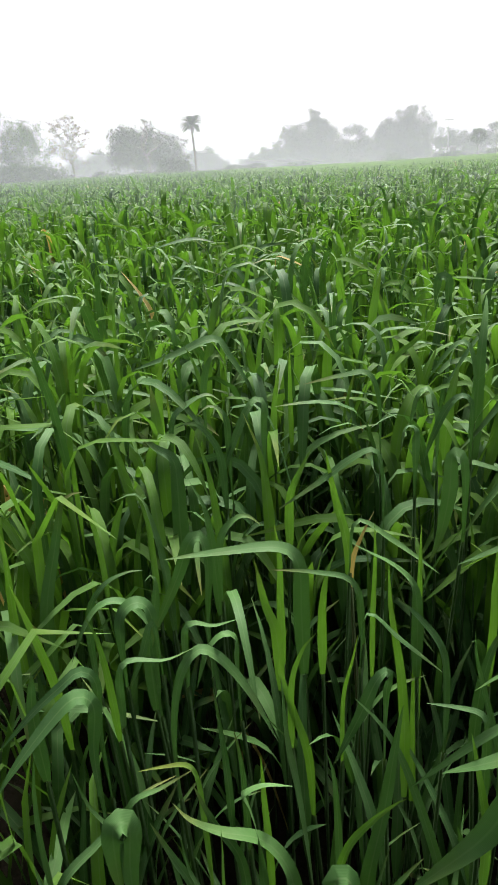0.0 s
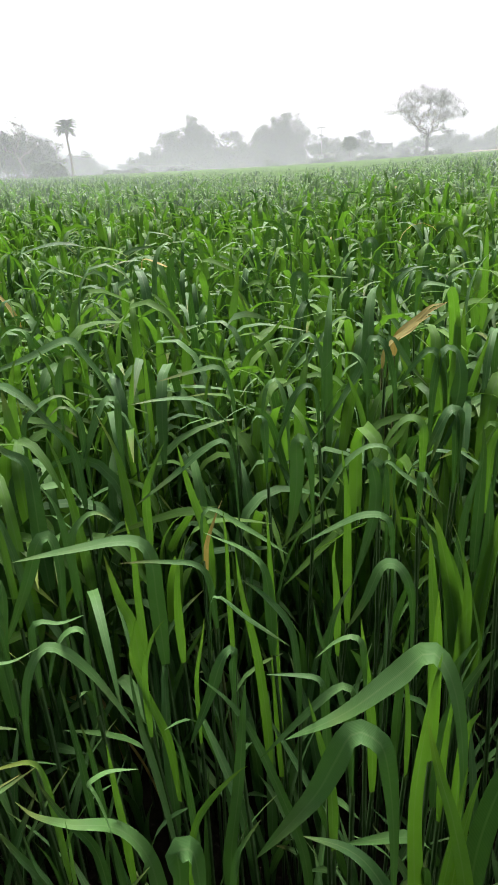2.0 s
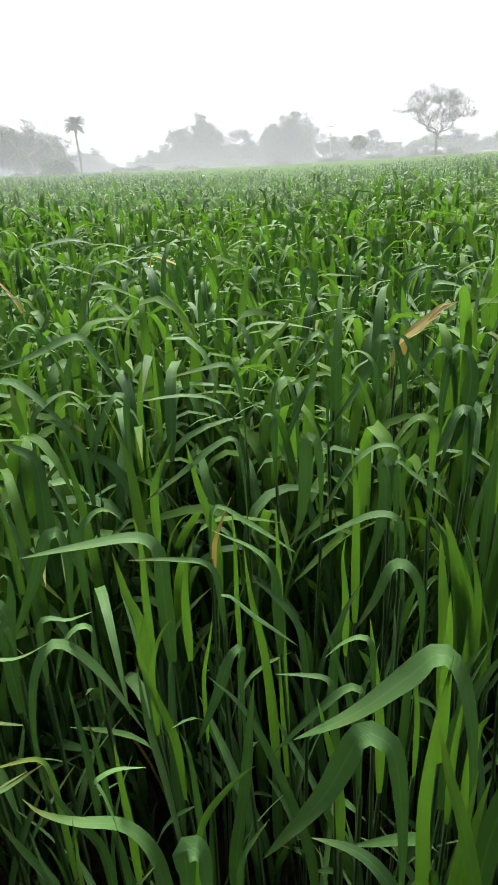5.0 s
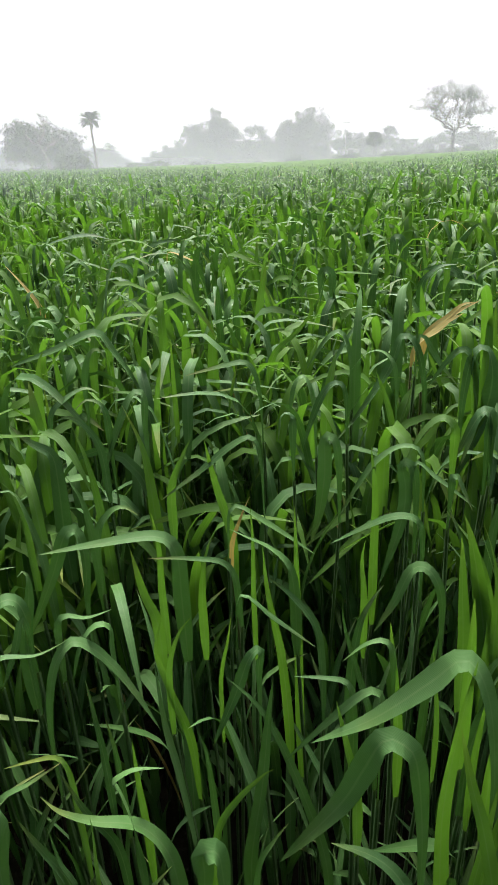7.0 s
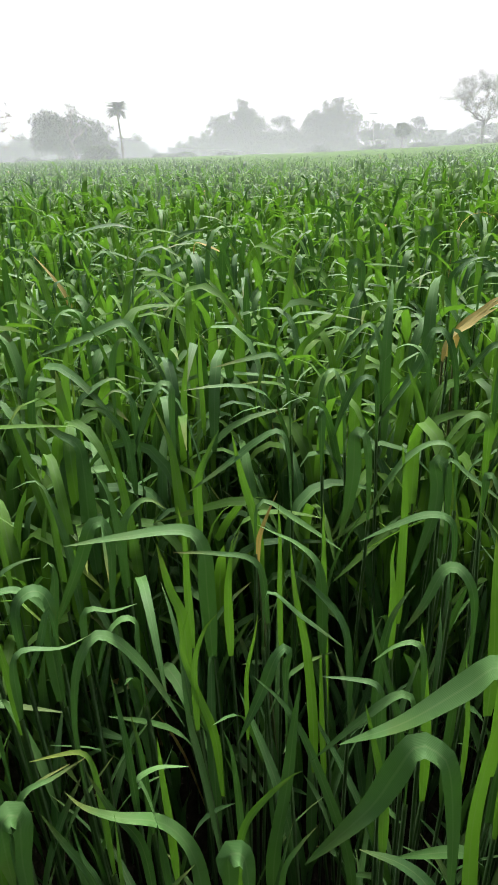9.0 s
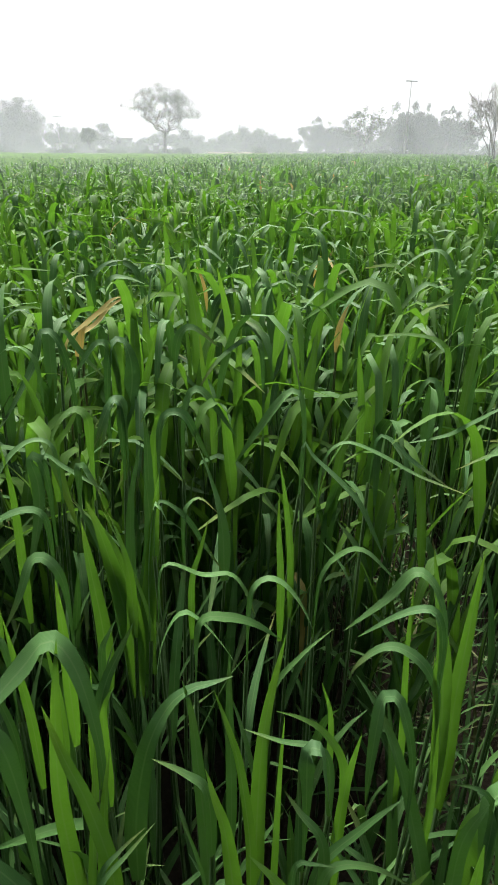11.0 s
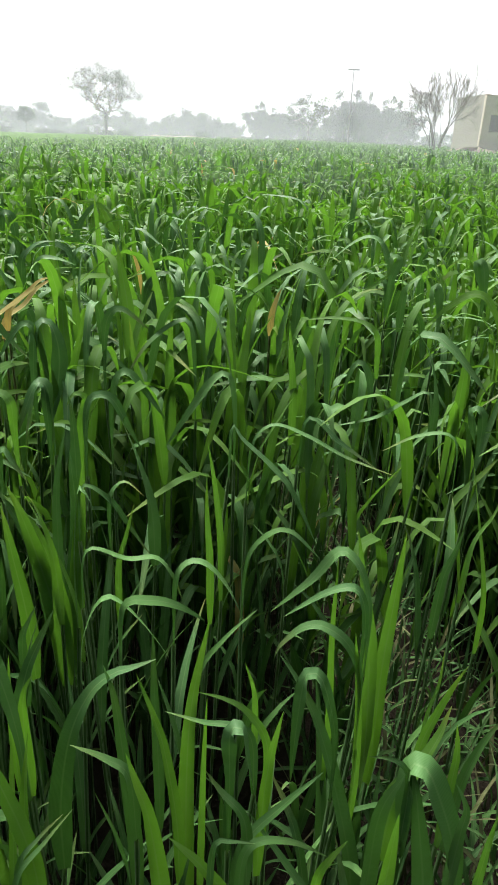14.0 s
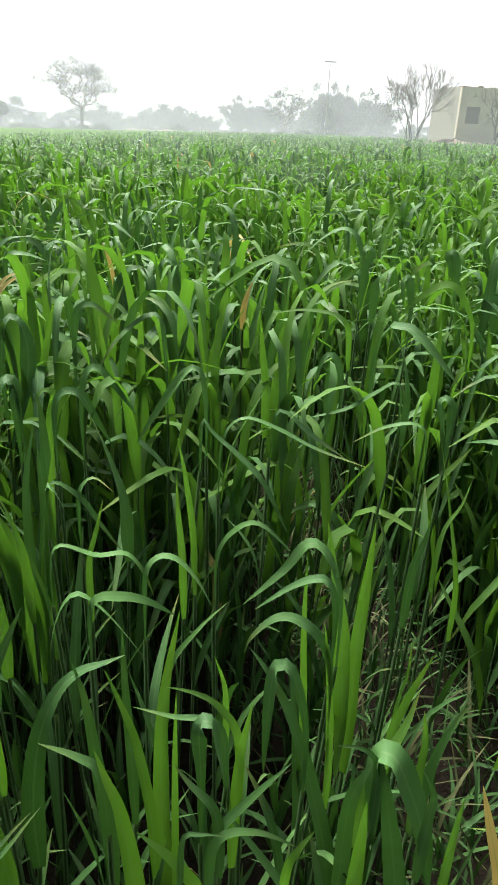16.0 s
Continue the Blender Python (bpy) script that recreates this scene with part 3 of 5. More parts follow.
def fitted_plant(points, width, mat, label):
    """A wheat plant whose longest leaf goes through the points given, from neck to tip; points and width fit the
    camera's view.
    """
    rng = np.random.default_rng(100 + len(PLANTS))
    sheath = 0.03 if mat is DRY else 0.07
    neck = np.array(points[0], dtype=float)
    neck = neck + (neck - np.array(points[1])) * 0.2 - [0, 0, sheath]
    neck[2] = max(neck[2], 0.035)
    foot = np.array([neck[0] + rng.normal(0, 0.02), neck[1] + 0.03 + rng.normal(0, 0.02), 0.0])
    plant = new("wheat_plant")
    plant.location = foot
    def local(a):
        return a[0] - foot, a[1], a[2]
    v, q, u = local(stem_arrays(np.array([foot - [0, 0, 0.01]]), np.array([neck]), 0.0030, 0.0026))
    part("stem", mesh_from_arrays("stem", v, q, u, (STRAW if mat is DRY else STEM,)), plant)
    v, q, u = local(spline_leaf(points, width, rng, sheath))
    part("leaf", mesh_from_arrays("leaf", v, q, u, (mat,)), plant)
    # a shaded leaf lower on the stem
    root = foot + (neck - foot) * rng.uniform(0.45, 0.7)
    v, q, u = local(single(rng, root, rng.uniform(0, 6.28), abs(rng.normal(0.20, 0.12)), rng.uniform(0.1, 0.9), rng.uniform(0.16, 0.26),
                           rng.uniform(0.010, 0.016), rng.uniform(0.4, 0.8), rng.uniform(0.08, 0.2), rng.normal(0, 0.4), 0.25, 7))
    part("leaf", mesh_from_arrays("leaf", v, q, u, (LEAF,)), plant)
    PLANTS.append(plant)
    return tagged(plant, label, "wheat plant", "wheat plants round the walker")


def green_plant(*place):
    return fitted_plant(place[:-1], place[-1], LEAF, "wheat plant with a broad blue-green arching leaf")


def lit_plant(*place):
    return fitted_plant(place[:-1], place[-1], LIT_LEAF, "wheat plant with an upright leaf coloured yellow-green as if backlit")


def dry_plant(*place):
    return fitted_plant(place[:-1], place[-1], DRY, "wheat plant with a withered straw-coloured leaf")


# leaf points come from the camera's view, at guessed depths
green_plant((0.035, 1.000, 0.769), (-0.001, 0.995, 0.843), (-0.023, 0.993, 0.870), (-0.085, 0.985, 0.850), (-0.154, 0.977, 0.831), 0.0174)
lit_plant((-0.084, 0.833, 0.626), (-0.080, 0.834, 0.734), (-0.079, 0.834, 0.841), 0.0105)
green_plant((-0.071, 0.765, 0.660), (-0.068, 0.766, 0.731), (-0.070, 0.765, 0.770), (-0.091, 0.760, 0.790), (-0.111, 0.754, 0.819), 0.0208)
lit_plant((-0.015, 0.760, 0.607), (-0.020, 0.759, 0.692), (-0.026, 0.758, 0.755), (-0.039, 0.756, 0.815), 0.0134)
green_plant((0.081, 0.566, 0.669), (0.080, 0.566, 0.730), (0.061, 0.565, 0.753), (0.004, 0.562, 0.753), (-0.057, 0.558, 0.750), 0.0164)
green_plant((-0.022, 0.579, 0.659), (-0.016, 0.580, 0.723), (-0.020, 0.580, 0.760), (-0.032, 0.577, 0.758), (-0.049, 0.574, 0.717), (-0.072, 0.570, 0.669), (-0.092, 0.566, 0.630), 0.0153)
lit_plant((0.050, 0.788, 0.646), (0.044, 0.787, 0.751), (0.024, 0.785, 0.822), 0.0161)
green_plant((0.049, 0.804, 0.776), (0.051, 0.804, 0.826), (0.036, 0.803, 0.828), (0.010, 0.801, 0.777), (-0.020, 0.800, 0.702), 0.0156)
lit_plant((0.153, 1.338, 0.697), (0.136, 1.338, 0.790), (0.119, 1.338, 0.870), 0.0161)
green_plant((0.211, 0.852, 0.802), (0.197, 0.853, 0.843), (0.164, 0.857, 0.842), (0.108, 0.863, 0.830), 0.0103)
green_plant((0.190, 0.700, 0.759), (0.181, 0.701, 0.796), (0.153, 0.704, 0.785), (0.117, 0.708, 0.756), (0.064, 0.714, 0.717), 0.0110)
lit_plant((0.148, 0.707, 0.663), (0.134, 0.708, 0.730), (0.123, 0.708, 0.796), 0.0117)
lit_plant((0.323, 1.379, 0.555), (0.266, 1.384, 0.700), (0.221, 1.388, 0.870), 0.0216)
dry_plant((0.142, 0.610, 0.705), (0.154, 0.608, 0.741), (0.165, 0.607, 0.767), 0.0056)
lit_plant((0.162, 0.593, 0.638), (0.164, 0.593, 0.714), (0.163, 0.593, 0.761), 0.0061)
green_plant((0.204, 0.561, 0.659), (0.198, 0.561, 0.702), (0.178, 0.563, 0.726), (0.155, 0.564, 0.741), (0.137, 0.565, 0.753), 0.0118)
green_plant((-0.009, 0.773, 0.767), (-0.024, 0.770, 0.803), (-0.042, 0.767, 0.818), (-0.061, 0.764, 0.814), 0.0099)
green_plant((-0.097, 1.111, 0.790), (-0.100, 1.110, 0.853), (-0.118, 1.107, 0.870), (-0.142, 1.102, 0.858), (-0.164, 1.098, 0.804), 0.0133)
green_plant((-0.037, 0.915, 0.810), (-0.027, 0.916, 0.852), (-0.013, 0.918, 0.864), (-0.001, 0.919, 0.846), 0.0114)
lit_plant((-0.109, 0.921, 0.768), (-0.099, 0.922, 0.841), (-0.088, 0.924, 0.869), 0.0162)
lit_plant((-0.023, 1.166, 0.741), (-0.021, 1.166, 0.805), (-0.009, 1.167, 0.870), 0.0121)
lit_plant((0.065, 0.892, 0.780), (0.077, 0.892, 0.853), 0.0097)
lit_plant((0.091, 0.933, 0.786), (0.093, 0.933, 0.867), 0.0075)
lit_plant((-0.042, 0.966, 0.766), (-0.051, 0.964, 0.831), (-0.064, 0.962, 0.870), 0.0110)
green_plant((-0.074, 0.818, 0.800), (-0.051, 0.821, 0.825), (-0.024, 0.825, 0.836), (-0.006, 0.827, 0.825), 0.0120)
green_plant((0.001, 0.802, 0.761), (-0.001, 0.802, 0.812), (-0.020, 0.799, 0.828), (-0.039, 0.797, 0.815), 0.0103)
lit_plant((-0.092, 0.661, 0.676), (-0.092, 0.661, 0.734), (-0.098, 0.659, 0.772), (-0.107, 0.657, 0.790), 0.0113)
lit_plant((0.078, 0.717, 0.727), (0.096, 0.716, 0.773), (0.109, 0.716, 0.799), 0.0111)
green_plant((-0.018, 0.664, 0.681), (-0.023, 0.663, 0.747), (-0.037, 0.661, 0.786), 0.0102)
green_plant((-0.003, 0.606, 0.737), (0.014, 0.608, 0.764), (0.029, 0.609, 0.767), (0.043, 0.611, 0.754), 0.0098)
lit_plant((0.103, 0.563, 0.668), (0.109, 0.563, 0.718), (0.120, 0.563, 0.751), 0.0094)
lit_plant((0.059, 0.598, 0.656), (0.061, 0.599, 0.716), (0.057, 0.598, 0.763), 0.0085)
lit_plant((0.053, 0.553, 0.653), (0.043, 0.552, 0.692), (0.035, 0.551, 0.749), 0.0115)
green_plant((0.134, 0.534, 0.725), (0.094, 0.534, 0.742), (0.052, 0.533, 0.748), 0.0068)
green_plant((-0.078, 0.528, 0.663), (-0.066, 0.531, 0.721), (-0.065, 0.532, 0.749), (-0.073, 0.529, 0.745), 0.0143)
dry_plant((0.526, 1.063, 0.794), (0.555, 1.049, 0.819), (0.578, 1.037, 0.849), (0.610, 1.022, 0.870), 0.0114)
green_plant((0.339, 1.004, 0.749), (0.361, 0.997, 0.800), (0.387, 0.989, 0.847), (0.412, 0.981, 0.870), (0.439, 0.973, 0.858), 0.0135)
green_plant((0.453, 0.850, 0.786), (0.440, 0.855, 0.848), (0.420, 0.862, 0.862), (0.405, 0.867, 0.815), (0.367, 0.881, 0.745), (0.330, 0.894, 0.692), 0.0186)
green_plant((0.446, 0.857, 0.864), (0.472, 0.847, 0.824), (0.499, 0.837, 0.789), 0.0105)
green_plant((0.506, 0.795, 0.791), (0.498, 0.798, 0.842), (0.484, 0.805, 0.853), (0.467, 0.812, 0.834), (0.447, 0.821, 0.799), 0.0124)
green_plant((0.470, 0.668, 0.790), (0.465, 0.671, 0.813), (0.455, 0.676, 0.810), (0.449, 0.679, 0.780), (0.440, 0.684, 0.739), 0.0184)
green_plant((0.282, 0.676, 0.757), (0.276, 0.677, 0.794), (0.266, 0.680, 0.793), (0.265, 0.680, 0.745), (0.258, 0.682, 0.689), (0.247, 0.684, 0.646), 0.0189)
lit_plant((0.424, 0.672, 0.759), (0.423, 0.673, 0.796), (0.409, 0.679, 0.808), (0.391, 0.687, 0.790), (0.372, 0.695, 0.749), 0.0151)
lit_plant((0.391, 0.719, 0.741), (0.409, 0.711, 0.773), (0.429, 0.702, 0.817), 0.0112)
green_plant((0.371, 0.638, 0.779), (0.350, 0.646, 0.791), (0.325, 0.655, 0.773), (0.305, 0.663, 0.741), (0.281, 0.671, 0.691), 0.0112)
green_plant((0.356, 0.612, 0.743), (0.350, 0.614, 0.780), (0.340, 0.618, 0.782), (0.345, 0.616, 0.749), (0.341, 0.617, 0.704), (0.320, 0.625, 0.616), 0.0179)
green_plant((0.336, 0.537, 0.730), (0.329, 0.539, 0.756), (0.308, 0.547, 0.758), (0.281, 0.556, 0.744), (0.245, 0.569, 0.719), 0.0100)
lit_plant((0.321, 0.653, 0.624), (0.321, 0.653, 0.721), (0.315, 0.655, 0.790), 0.0106)
green_plant((0.353, 0.615, 0.782), (0.374, 0.607, 0.768), (0.398, 0.597, 0.749), (0.418, 0.590, 0.732), 0.0077)
green_plant((0.401, 0.527, 0.652), (0.385, 0.535, 0.711), (0.365, 0.544, 0.763), 0.0142)
lit_plant((0.411, 0.509, 0.664), (0.402, 0.514, 0.722), (0.390, 0.520, 0.761), 0.0104)
green_plant((0.332, 0.471, 0.706), (0.319, 0.476, 0.738), (0.305, 0.483, 0.735), (0.291, 0.488, 0.696), (0.273, 0.496, 0.655), 0.0136)
green_plant((0.144, 0.595, 0.762), (0.183, 0.592, 0.737), (0.233, 0.589, 0.695), 0.0086)
green_plant((0.279, 0.803, 0.792), (0.267, 0.805, 0.832), (0.254, 0.808, 0.821), (0.245, 0.809, 0.779), 0.0130)
green_plant((0.317, 0.781, 0.813), (0.305, 0.784, 0.828), (0.289, 0.788, 0.813), (0.274, 0.792, 0.776), (0.261, 0.795, 0.732), 0.0120)
green_plant((0.236, 0.733, 0.790), (0.234, 0.734, 0.808), (0.223, 0.735, 0.806), (0.218, 0.736, 0.771), 0.0135)
lit_plant((0.211, 0.584, 0.462), (0.211, 0.584, 0.630), (0.210, 0.584, 0.761), 0.0104)
lit_plant((0.643, 0.990, 0.682), (0.629, 0.997, 0.778), (0.627, 0.998, 0.870), 0.0224)
lit_plant((0.271, 0.525, 0.676), (0.268, 0.526, 0.721), (0.271, 0.525, 0.747), 0.0080)
green_plant((0.354, 0.894, 0.824), (0.341, 0.898, 0.865), (0.320, 0.903, 0.855), (0.291, 0.911, 0.810), 0.0116)
green_plant((0.401, 0.828, 0.823), (0.384, 0.834, 0.850), (0.362, 0.841, 0.847), (0.341, 0.848, 0.822), 0.0095)
lit_plant((0.265, 1.076, 0.784), (0.309, 1.066, 0.830), (0.338, 1.060, 0.870), 0.0115)
green_plant((-0.047, 0.445, 0.630), (-0.036, 0.448, 0.692), (-0.018, 0.452, 0.721), (-0.001, 0.456, 0.711), (0.018, 0.460, 0.679), (0.034, 0.464, 0.638), (0.050, 0.468, 0.590), 0.0120)
green_plant((0.078, 0.428, 0.402), (0.066, 0.427, 0.567), (0.058, 0.427, 0.637), (0.056, 0.426, 0.710), 0.0157)
lit_plant((0.079, 0.473, 0.564), (0.064, 0.472, 0.632), (0.055, 0.471, 0.684), (0.064, 0.472, 0.724), 0.0083)
lit_plant((0.065, 0.468, 0.661), (0.077, 0.468, 0.703), (0.090, 0.468, 0.721), 0.0063)
lit_plant((0.113, 0.465, 0.645), (0.122, 0.464, 0.692), (0.127, 0.464, 0.720), 0.0047)
green_plant((0.146, 0.426, 0.685), (0.149, 0.426, 0.711), (0.138, 0.427, 0.701), (0.124, 0.429, 0.660), (0.100, 0.431, 0.600), 0.0125)
green_plant((0.199, 0.402, 0.472), (0.165, 0.404, 0.607), (0.142, 0.405, 0.667), (0.116, 0.406, 0.703), 0.0101)
lit_plant((-0.013, 0.356, 0.628), (-0.014, 0.356, 0.674), (-0.020, 0.354, 0.693), (-0.037, 0.349, 0.698), (-0.055, 0.344, 0.700), 0.0074)
green_plant((0.032, 0.338, 0.622), (0.025, 0.338, 0.670), (0.021, 0.337, 0.679), (0.038, 0.339, 0.687), (0.061, 0.341, 0.682), 0.0108)
lit_plant((0.038, 0.362, 0.595), (0.037, 0.362, 0.639), (0.037, 0.362, 0.691), 0.0071)
green_plant((0.059, 0.358, 0.513), (0.053, 0.356, 0.569), (0.034, 0.350, 0.612), (0.002, 0.339, 0.638), (-0.019, 0.331, 0.663), (-0.029, 0.328, 0.685), 0.0158)
green_plant((0.015, 0.350, 0.589), (-0.003, 0.345, 0.640), (-0.015, 0.341, 0.688), 0.0077)
green_plant((-0.020, 0.324, 0.588), (-0.033, 0.318, 0.641), (-0.044, 0.314, 0.683), 0.0081)
green_plant((0.098, 0.281, 0.642), (0.095, 0.281, 0.663), (0.086, 0.281, 0.663), (0.085, 0.281, 0.637), (0.080, 0.281, 0.597), 0.0182)
lit_plant((0.093, 0.334, 0.580), (0.101, 0.333, 0.623), (0.118, 0.331, 0.653), (0.137, 0.329, 0.675), (0.144, 0.328, 0.680), 0.0078)
green_plant((0.097, 0.366, 0.592), (0.094, 0.366, 0.661), (0.088, 0.365, 0.690), 0.0063)
green_plant((0.002, 0.418, 0.612), (0.000, 0.417, 0.666), (-0.002, 0.417, 0.709), 0.0067)
green_plant((0.020, 0.383, 0.634), (0.019, 0.382, 0.669), (0.016, 0.382, 0.697), 0.0055)
green_plant((-0.095, 0.494, 0.720), (-0.083, 0.498, 0.740), (-0.070, 0.503, 0.735), (-0.065, 0.504, 0.711), (-0.069, 0.503, 0.684), 0.0157)
green_plant((-0.060, 0.480, 0.733), (-0.073, 0.476, 0.699), (-0.090, 0.471, 0.661), 0.0082)
green_plant((-0.029, 0.476, 0.728), (-0.004, 0.480, 0.725), (0.018, 0.483, 0.729), 0.0073)
green_plant((0.015, 0.469, 0.695), (0.015, 0.469, 0.720), (0.003, 0.466, 0.724), (-0.011, 0.464, 0.706), (-0.023, 0.462, 0.669), 0.0102)
green_plant((-0.083, 0.440, 0.718), (-0.046, 0.448, 0.715), (-0.020, 0.455, 0.722), 0.0070)
green_plant((-0.012, 0.310, 0.606), (-0.019, 0.308, 0.639), (-0.022, 0.307, 0.679), 0.0044)
lit_plant((0.004, 0.312, 0.613), (0.006, 0.313, 0.651), (0.007, 0.313, 0.677), 0.0057)
green_plant((-0.065, 0.336, 0.671), (-0.039, 0.344, 0.682), (-0.016, 0.351, 0.691), 0.0056)
green_plant((0.127, 0.402, 0.473), (0.141, 0.400, 0.573), (0.149, 0.399, 0.649), (0.155, 0.398, 0.701), 0.0144)
green_plant((0.312, 0.310, 0.665), (0.302, 0.315, 0.738), (0.286, 0.323, 0.767), (0.265, 0.334, 0.739), (0.228, 0.353, 0.690), (0.183, 0.377, 0.647), 0.0222)
green_plant((0.248, 0.288, 0.631), (0.241, 0.291, 0.708), (0.230, 0.295, 0.726), (0.218, 0.299, 0.726), (0.206, 0.303, 0.696), (0.189, 0.309, 0.654), (0.145, 0.325, 0.579), 0.0208)
lit_plant((0.282, 0.318, 0.498), (0.278, 0.320, 0.609), (0.283, 0.317, 0.703), (0.290, 0.313, 0.774), 0.0161)
lit_plant((0.303, 0.272, 0.565), (0.291, 0.278, 0.642), (0.279, 0.284, 0.692), (0.270, 0.289, 0.740), 0.0134)
lit_plant((0.302, 0.347, 0.707), (0.302, 0.347, 0.755), (0.301, 0.348, 0.801), 0.0101)
lit_plant((0.278, 0.426, 0.586), (0.273, 0.428, 0.653), (0.267, 0.430, 0.720), 0.0092)
green_plant((0.261, 0.450, 0.572), (0.244, 0.455, 0.647), (0.233, 0.458, 0.694), (0.230, 0.458, 0.724), 0.0074)
green_plant((0.241, 0.258, 0.579), (0.223, 0.262, 0.631), (0.203, 0.267, 0.655), (0.175, 0.274, 0.665), 0.0151)
lit_plant((0.220, 0.368, 0.592), (0.210, 0.370, 0.654), (0.203, 0.372, 0.695), 0.0093)
green_plant((0.241, 0.370, 0.653), (0.241, 0.370, 0.694), (0.229, 0.374, 0.698), (0.202, 0.382, 0.666), (0.163, 0.394, 0.612), 0.0080)
green_plant((0.264, 0.410, 0.690), (0.258, 0.412, 0.714), (0.241, 0.418, 0.709), (0.222, 0.425, 0.687), 0.0069)
green_plant((0.222, 0.388, 0.663), (0.218, 0.389, 0.694), (0.200, 0.392, 0.701), (0.173, 0.397, 0.703), 0.0077)
green_plant((0.246, 0.479, 0.622), (0.253, 0.476, 0.684), (0.265, 0.472, 0.717), (0.273, 0.469, 0.732), 0.0107)
lit_plant((0.189, 0.536, 0.514), (0.183, 0.537, 0.608), (0.172, 0.538, 0.684), (0.168, 0.539, 0.745), 0.0104)
green_plant((0.218, 0.493, 0.621), (0.212, 0.494, 0.674), (0.190, 0.497, 0.710), (0.168, 0.499, 0.733), 0.0110)
green_plant((0.138, 0.484, 0.728), (0.170, 0.482, 0.698), (0.210, 0.479, 0.659), 0.0064)
lit_plant((0.300, 0.394, 0.636), (0.297, 0.396, 0.678), (0.294, 0.397, 0.714), 0.0088)
green_plant((0.342, 0.392, 0.674), (0.349, 0.388, 0.699), (0.356, 0.383, 0.718), 0.0087)
lit_plant((0.322, 0.332, 0.634), (0.325, 0.330, 0.676), (0.333, 0.325, 0.699), 0.0106)
green_plant((0.125, 0.295, 0.616), (0.138, 0.293, 0.650), (0.148, 0.291, 0.668), 0.0057)
lit_plant((0.513, 0.792, 0.743), (0.502, 0.795, 0.805), (0.496, 0.797, 0.854), 0.0200)
green_plant((0.490, 0.799, 0.787), (0.498, 0.797, 0.846), (0.515, 0.792, 0.855), (0.525, 0.789, 0.813), (0.517, 0.791, 0.752), (0.487, 0.800, 0.653), 0.0247)
lit_plant((0.541, 0.824, 0.712), (0.561, 0.816, 0.802), (0.575, 0.811, 0.866), 0.0145)
lit_plant((0.679, 0.753, 0.672), (0.678, 0.753, 0.779), (0.683, 0.751, 0.862), 0.0180)
green_plant((0.545, 0.656, 0.769), (0.553, 0.653, 0.812), (0.567, 0.647, 0.818), (0.586, 0.638, 0.791), (0.610, 0.628, 0.750), 0.0122)
green_plant((0.683, 0.578, 0.773), (0.676, 0.583, 0.816), (0.660, 0.593, 0.811), (0.632, 0.611, 0.762), (0.606, 0.628, 0.711), 0.0138)
green_plant((0.498, 0.625, 0.774), (0.507, 0.622, 0.804), (0.528, 0.614, 0.802), (0.545, 0.608, 0.766), (0.560, 0.602, 0.732), 0.0122)
green_plant((0.555, 0.565, 0.662), (0.541, 0.571, 0.731), (0.523, 0.578, 0.792), 0.0172)
lit_plant((0.496, 0.636, 0.763), (0.503, 0.634, 0.798), (0.491, 0.638, 0.806), (0.481, 0.641, 0.791), 0.0136)
green_plant((0.486, 0.638, 0.686), (0.486, 0.637, 0.772), (0.483, 0.639, 0.807), 0.0136)
green_plant((0.429, 0.498, 0.661), (0.435, 0.496, 0.732), (0.439, 0.494, 0.759), (0.447, 0.491, 0.746), (0.461, 0.487, 0.697), (0.470, 0.484, 0.634), 0.0111)
green_plant((0.437, 0.556, 0.534), (0.453, 0.551, 0.664), (0.451, 0.552, 0.777), 0.0223)
lit_plant((0.413, 0.520, 0.570), (0.397, 0.523, 0.671), (0.385, 0.526, 0.730), (0.375, 0.528, 0.763), 0.0219)
lit_plant((0.374, 0.501, 0.612), (0.367, 0.502, 0.694), (0.362, 0.503, 0.755), 0.0167)
green_plant((0.443, 0.597, 0.629), (0.447, 0.595, 0.712), (0.462, 0.591, 0.789), 0.0116)
lit_plant((0.464, 0.458, 0.674), (0.472, 0.454, 0.712), (0.481, 0.451, 0.750), 0.0069)
green_plant((0.442, 0.495, 0.759), (0.469, 0.486, 0.741), (0.488, 0.480, 0.704), (0.508, 0.473, 0.666), 0.0070)
green_plant((0.469, 0.487, 0.737), (0.477, 0.483, 0.758), (0.487, 0.479, 0.760), (0.502, 0.472, 0.743), 0.0071)
green_plant((0.416, 0.417, 0.735), (0.452, 0.405, 0.720), (0.478, 0.396, 0.718), (0.493, 0.391, 0.695), (0.503, 0.388, 0.662), 0.0075)
green_plant((0.483, 0.365, 0.705), (0.493, 0.360, 0.728), (0.509, 0.351, 0.726), (0.526, 0.341, 0.701), (0.539, 0.334, 0.668), 0.0091)
lit_plant((0.570, 0.445, 0.645), (0.566, 0.447, 0.717), (0.565, 0.447, 0.762), 0.0085)
lit_plant((0.607, 0.481, 0.643), (0.599, 0.486, 0.725), (0.591, 0.490, 0.778), 0.0084)
lit_plant((0.809, 0.784, 0.655), (0.823, 0.775, 0.762), (0.842, 0.762, 0.870), 0.0152)
lit_plant((0.845, 0.841, 0.693), (0.841, 0.843, 0.780), (0.844, 0.842, 0.870), 0.0151)
green_plant((0.698, 0.710, 0.785), (0.692, 0.713, 0.850), (0.674, 0.723, 0.854), (0.639, 0.742, 0.822), (0.611, 0.756, 0.775), 0.0128)
lit_plant((0.636, 0.754, 0.736), (0.625, 0.759, 0.793), (0.620, 0.762, 0.857), 0.0112)
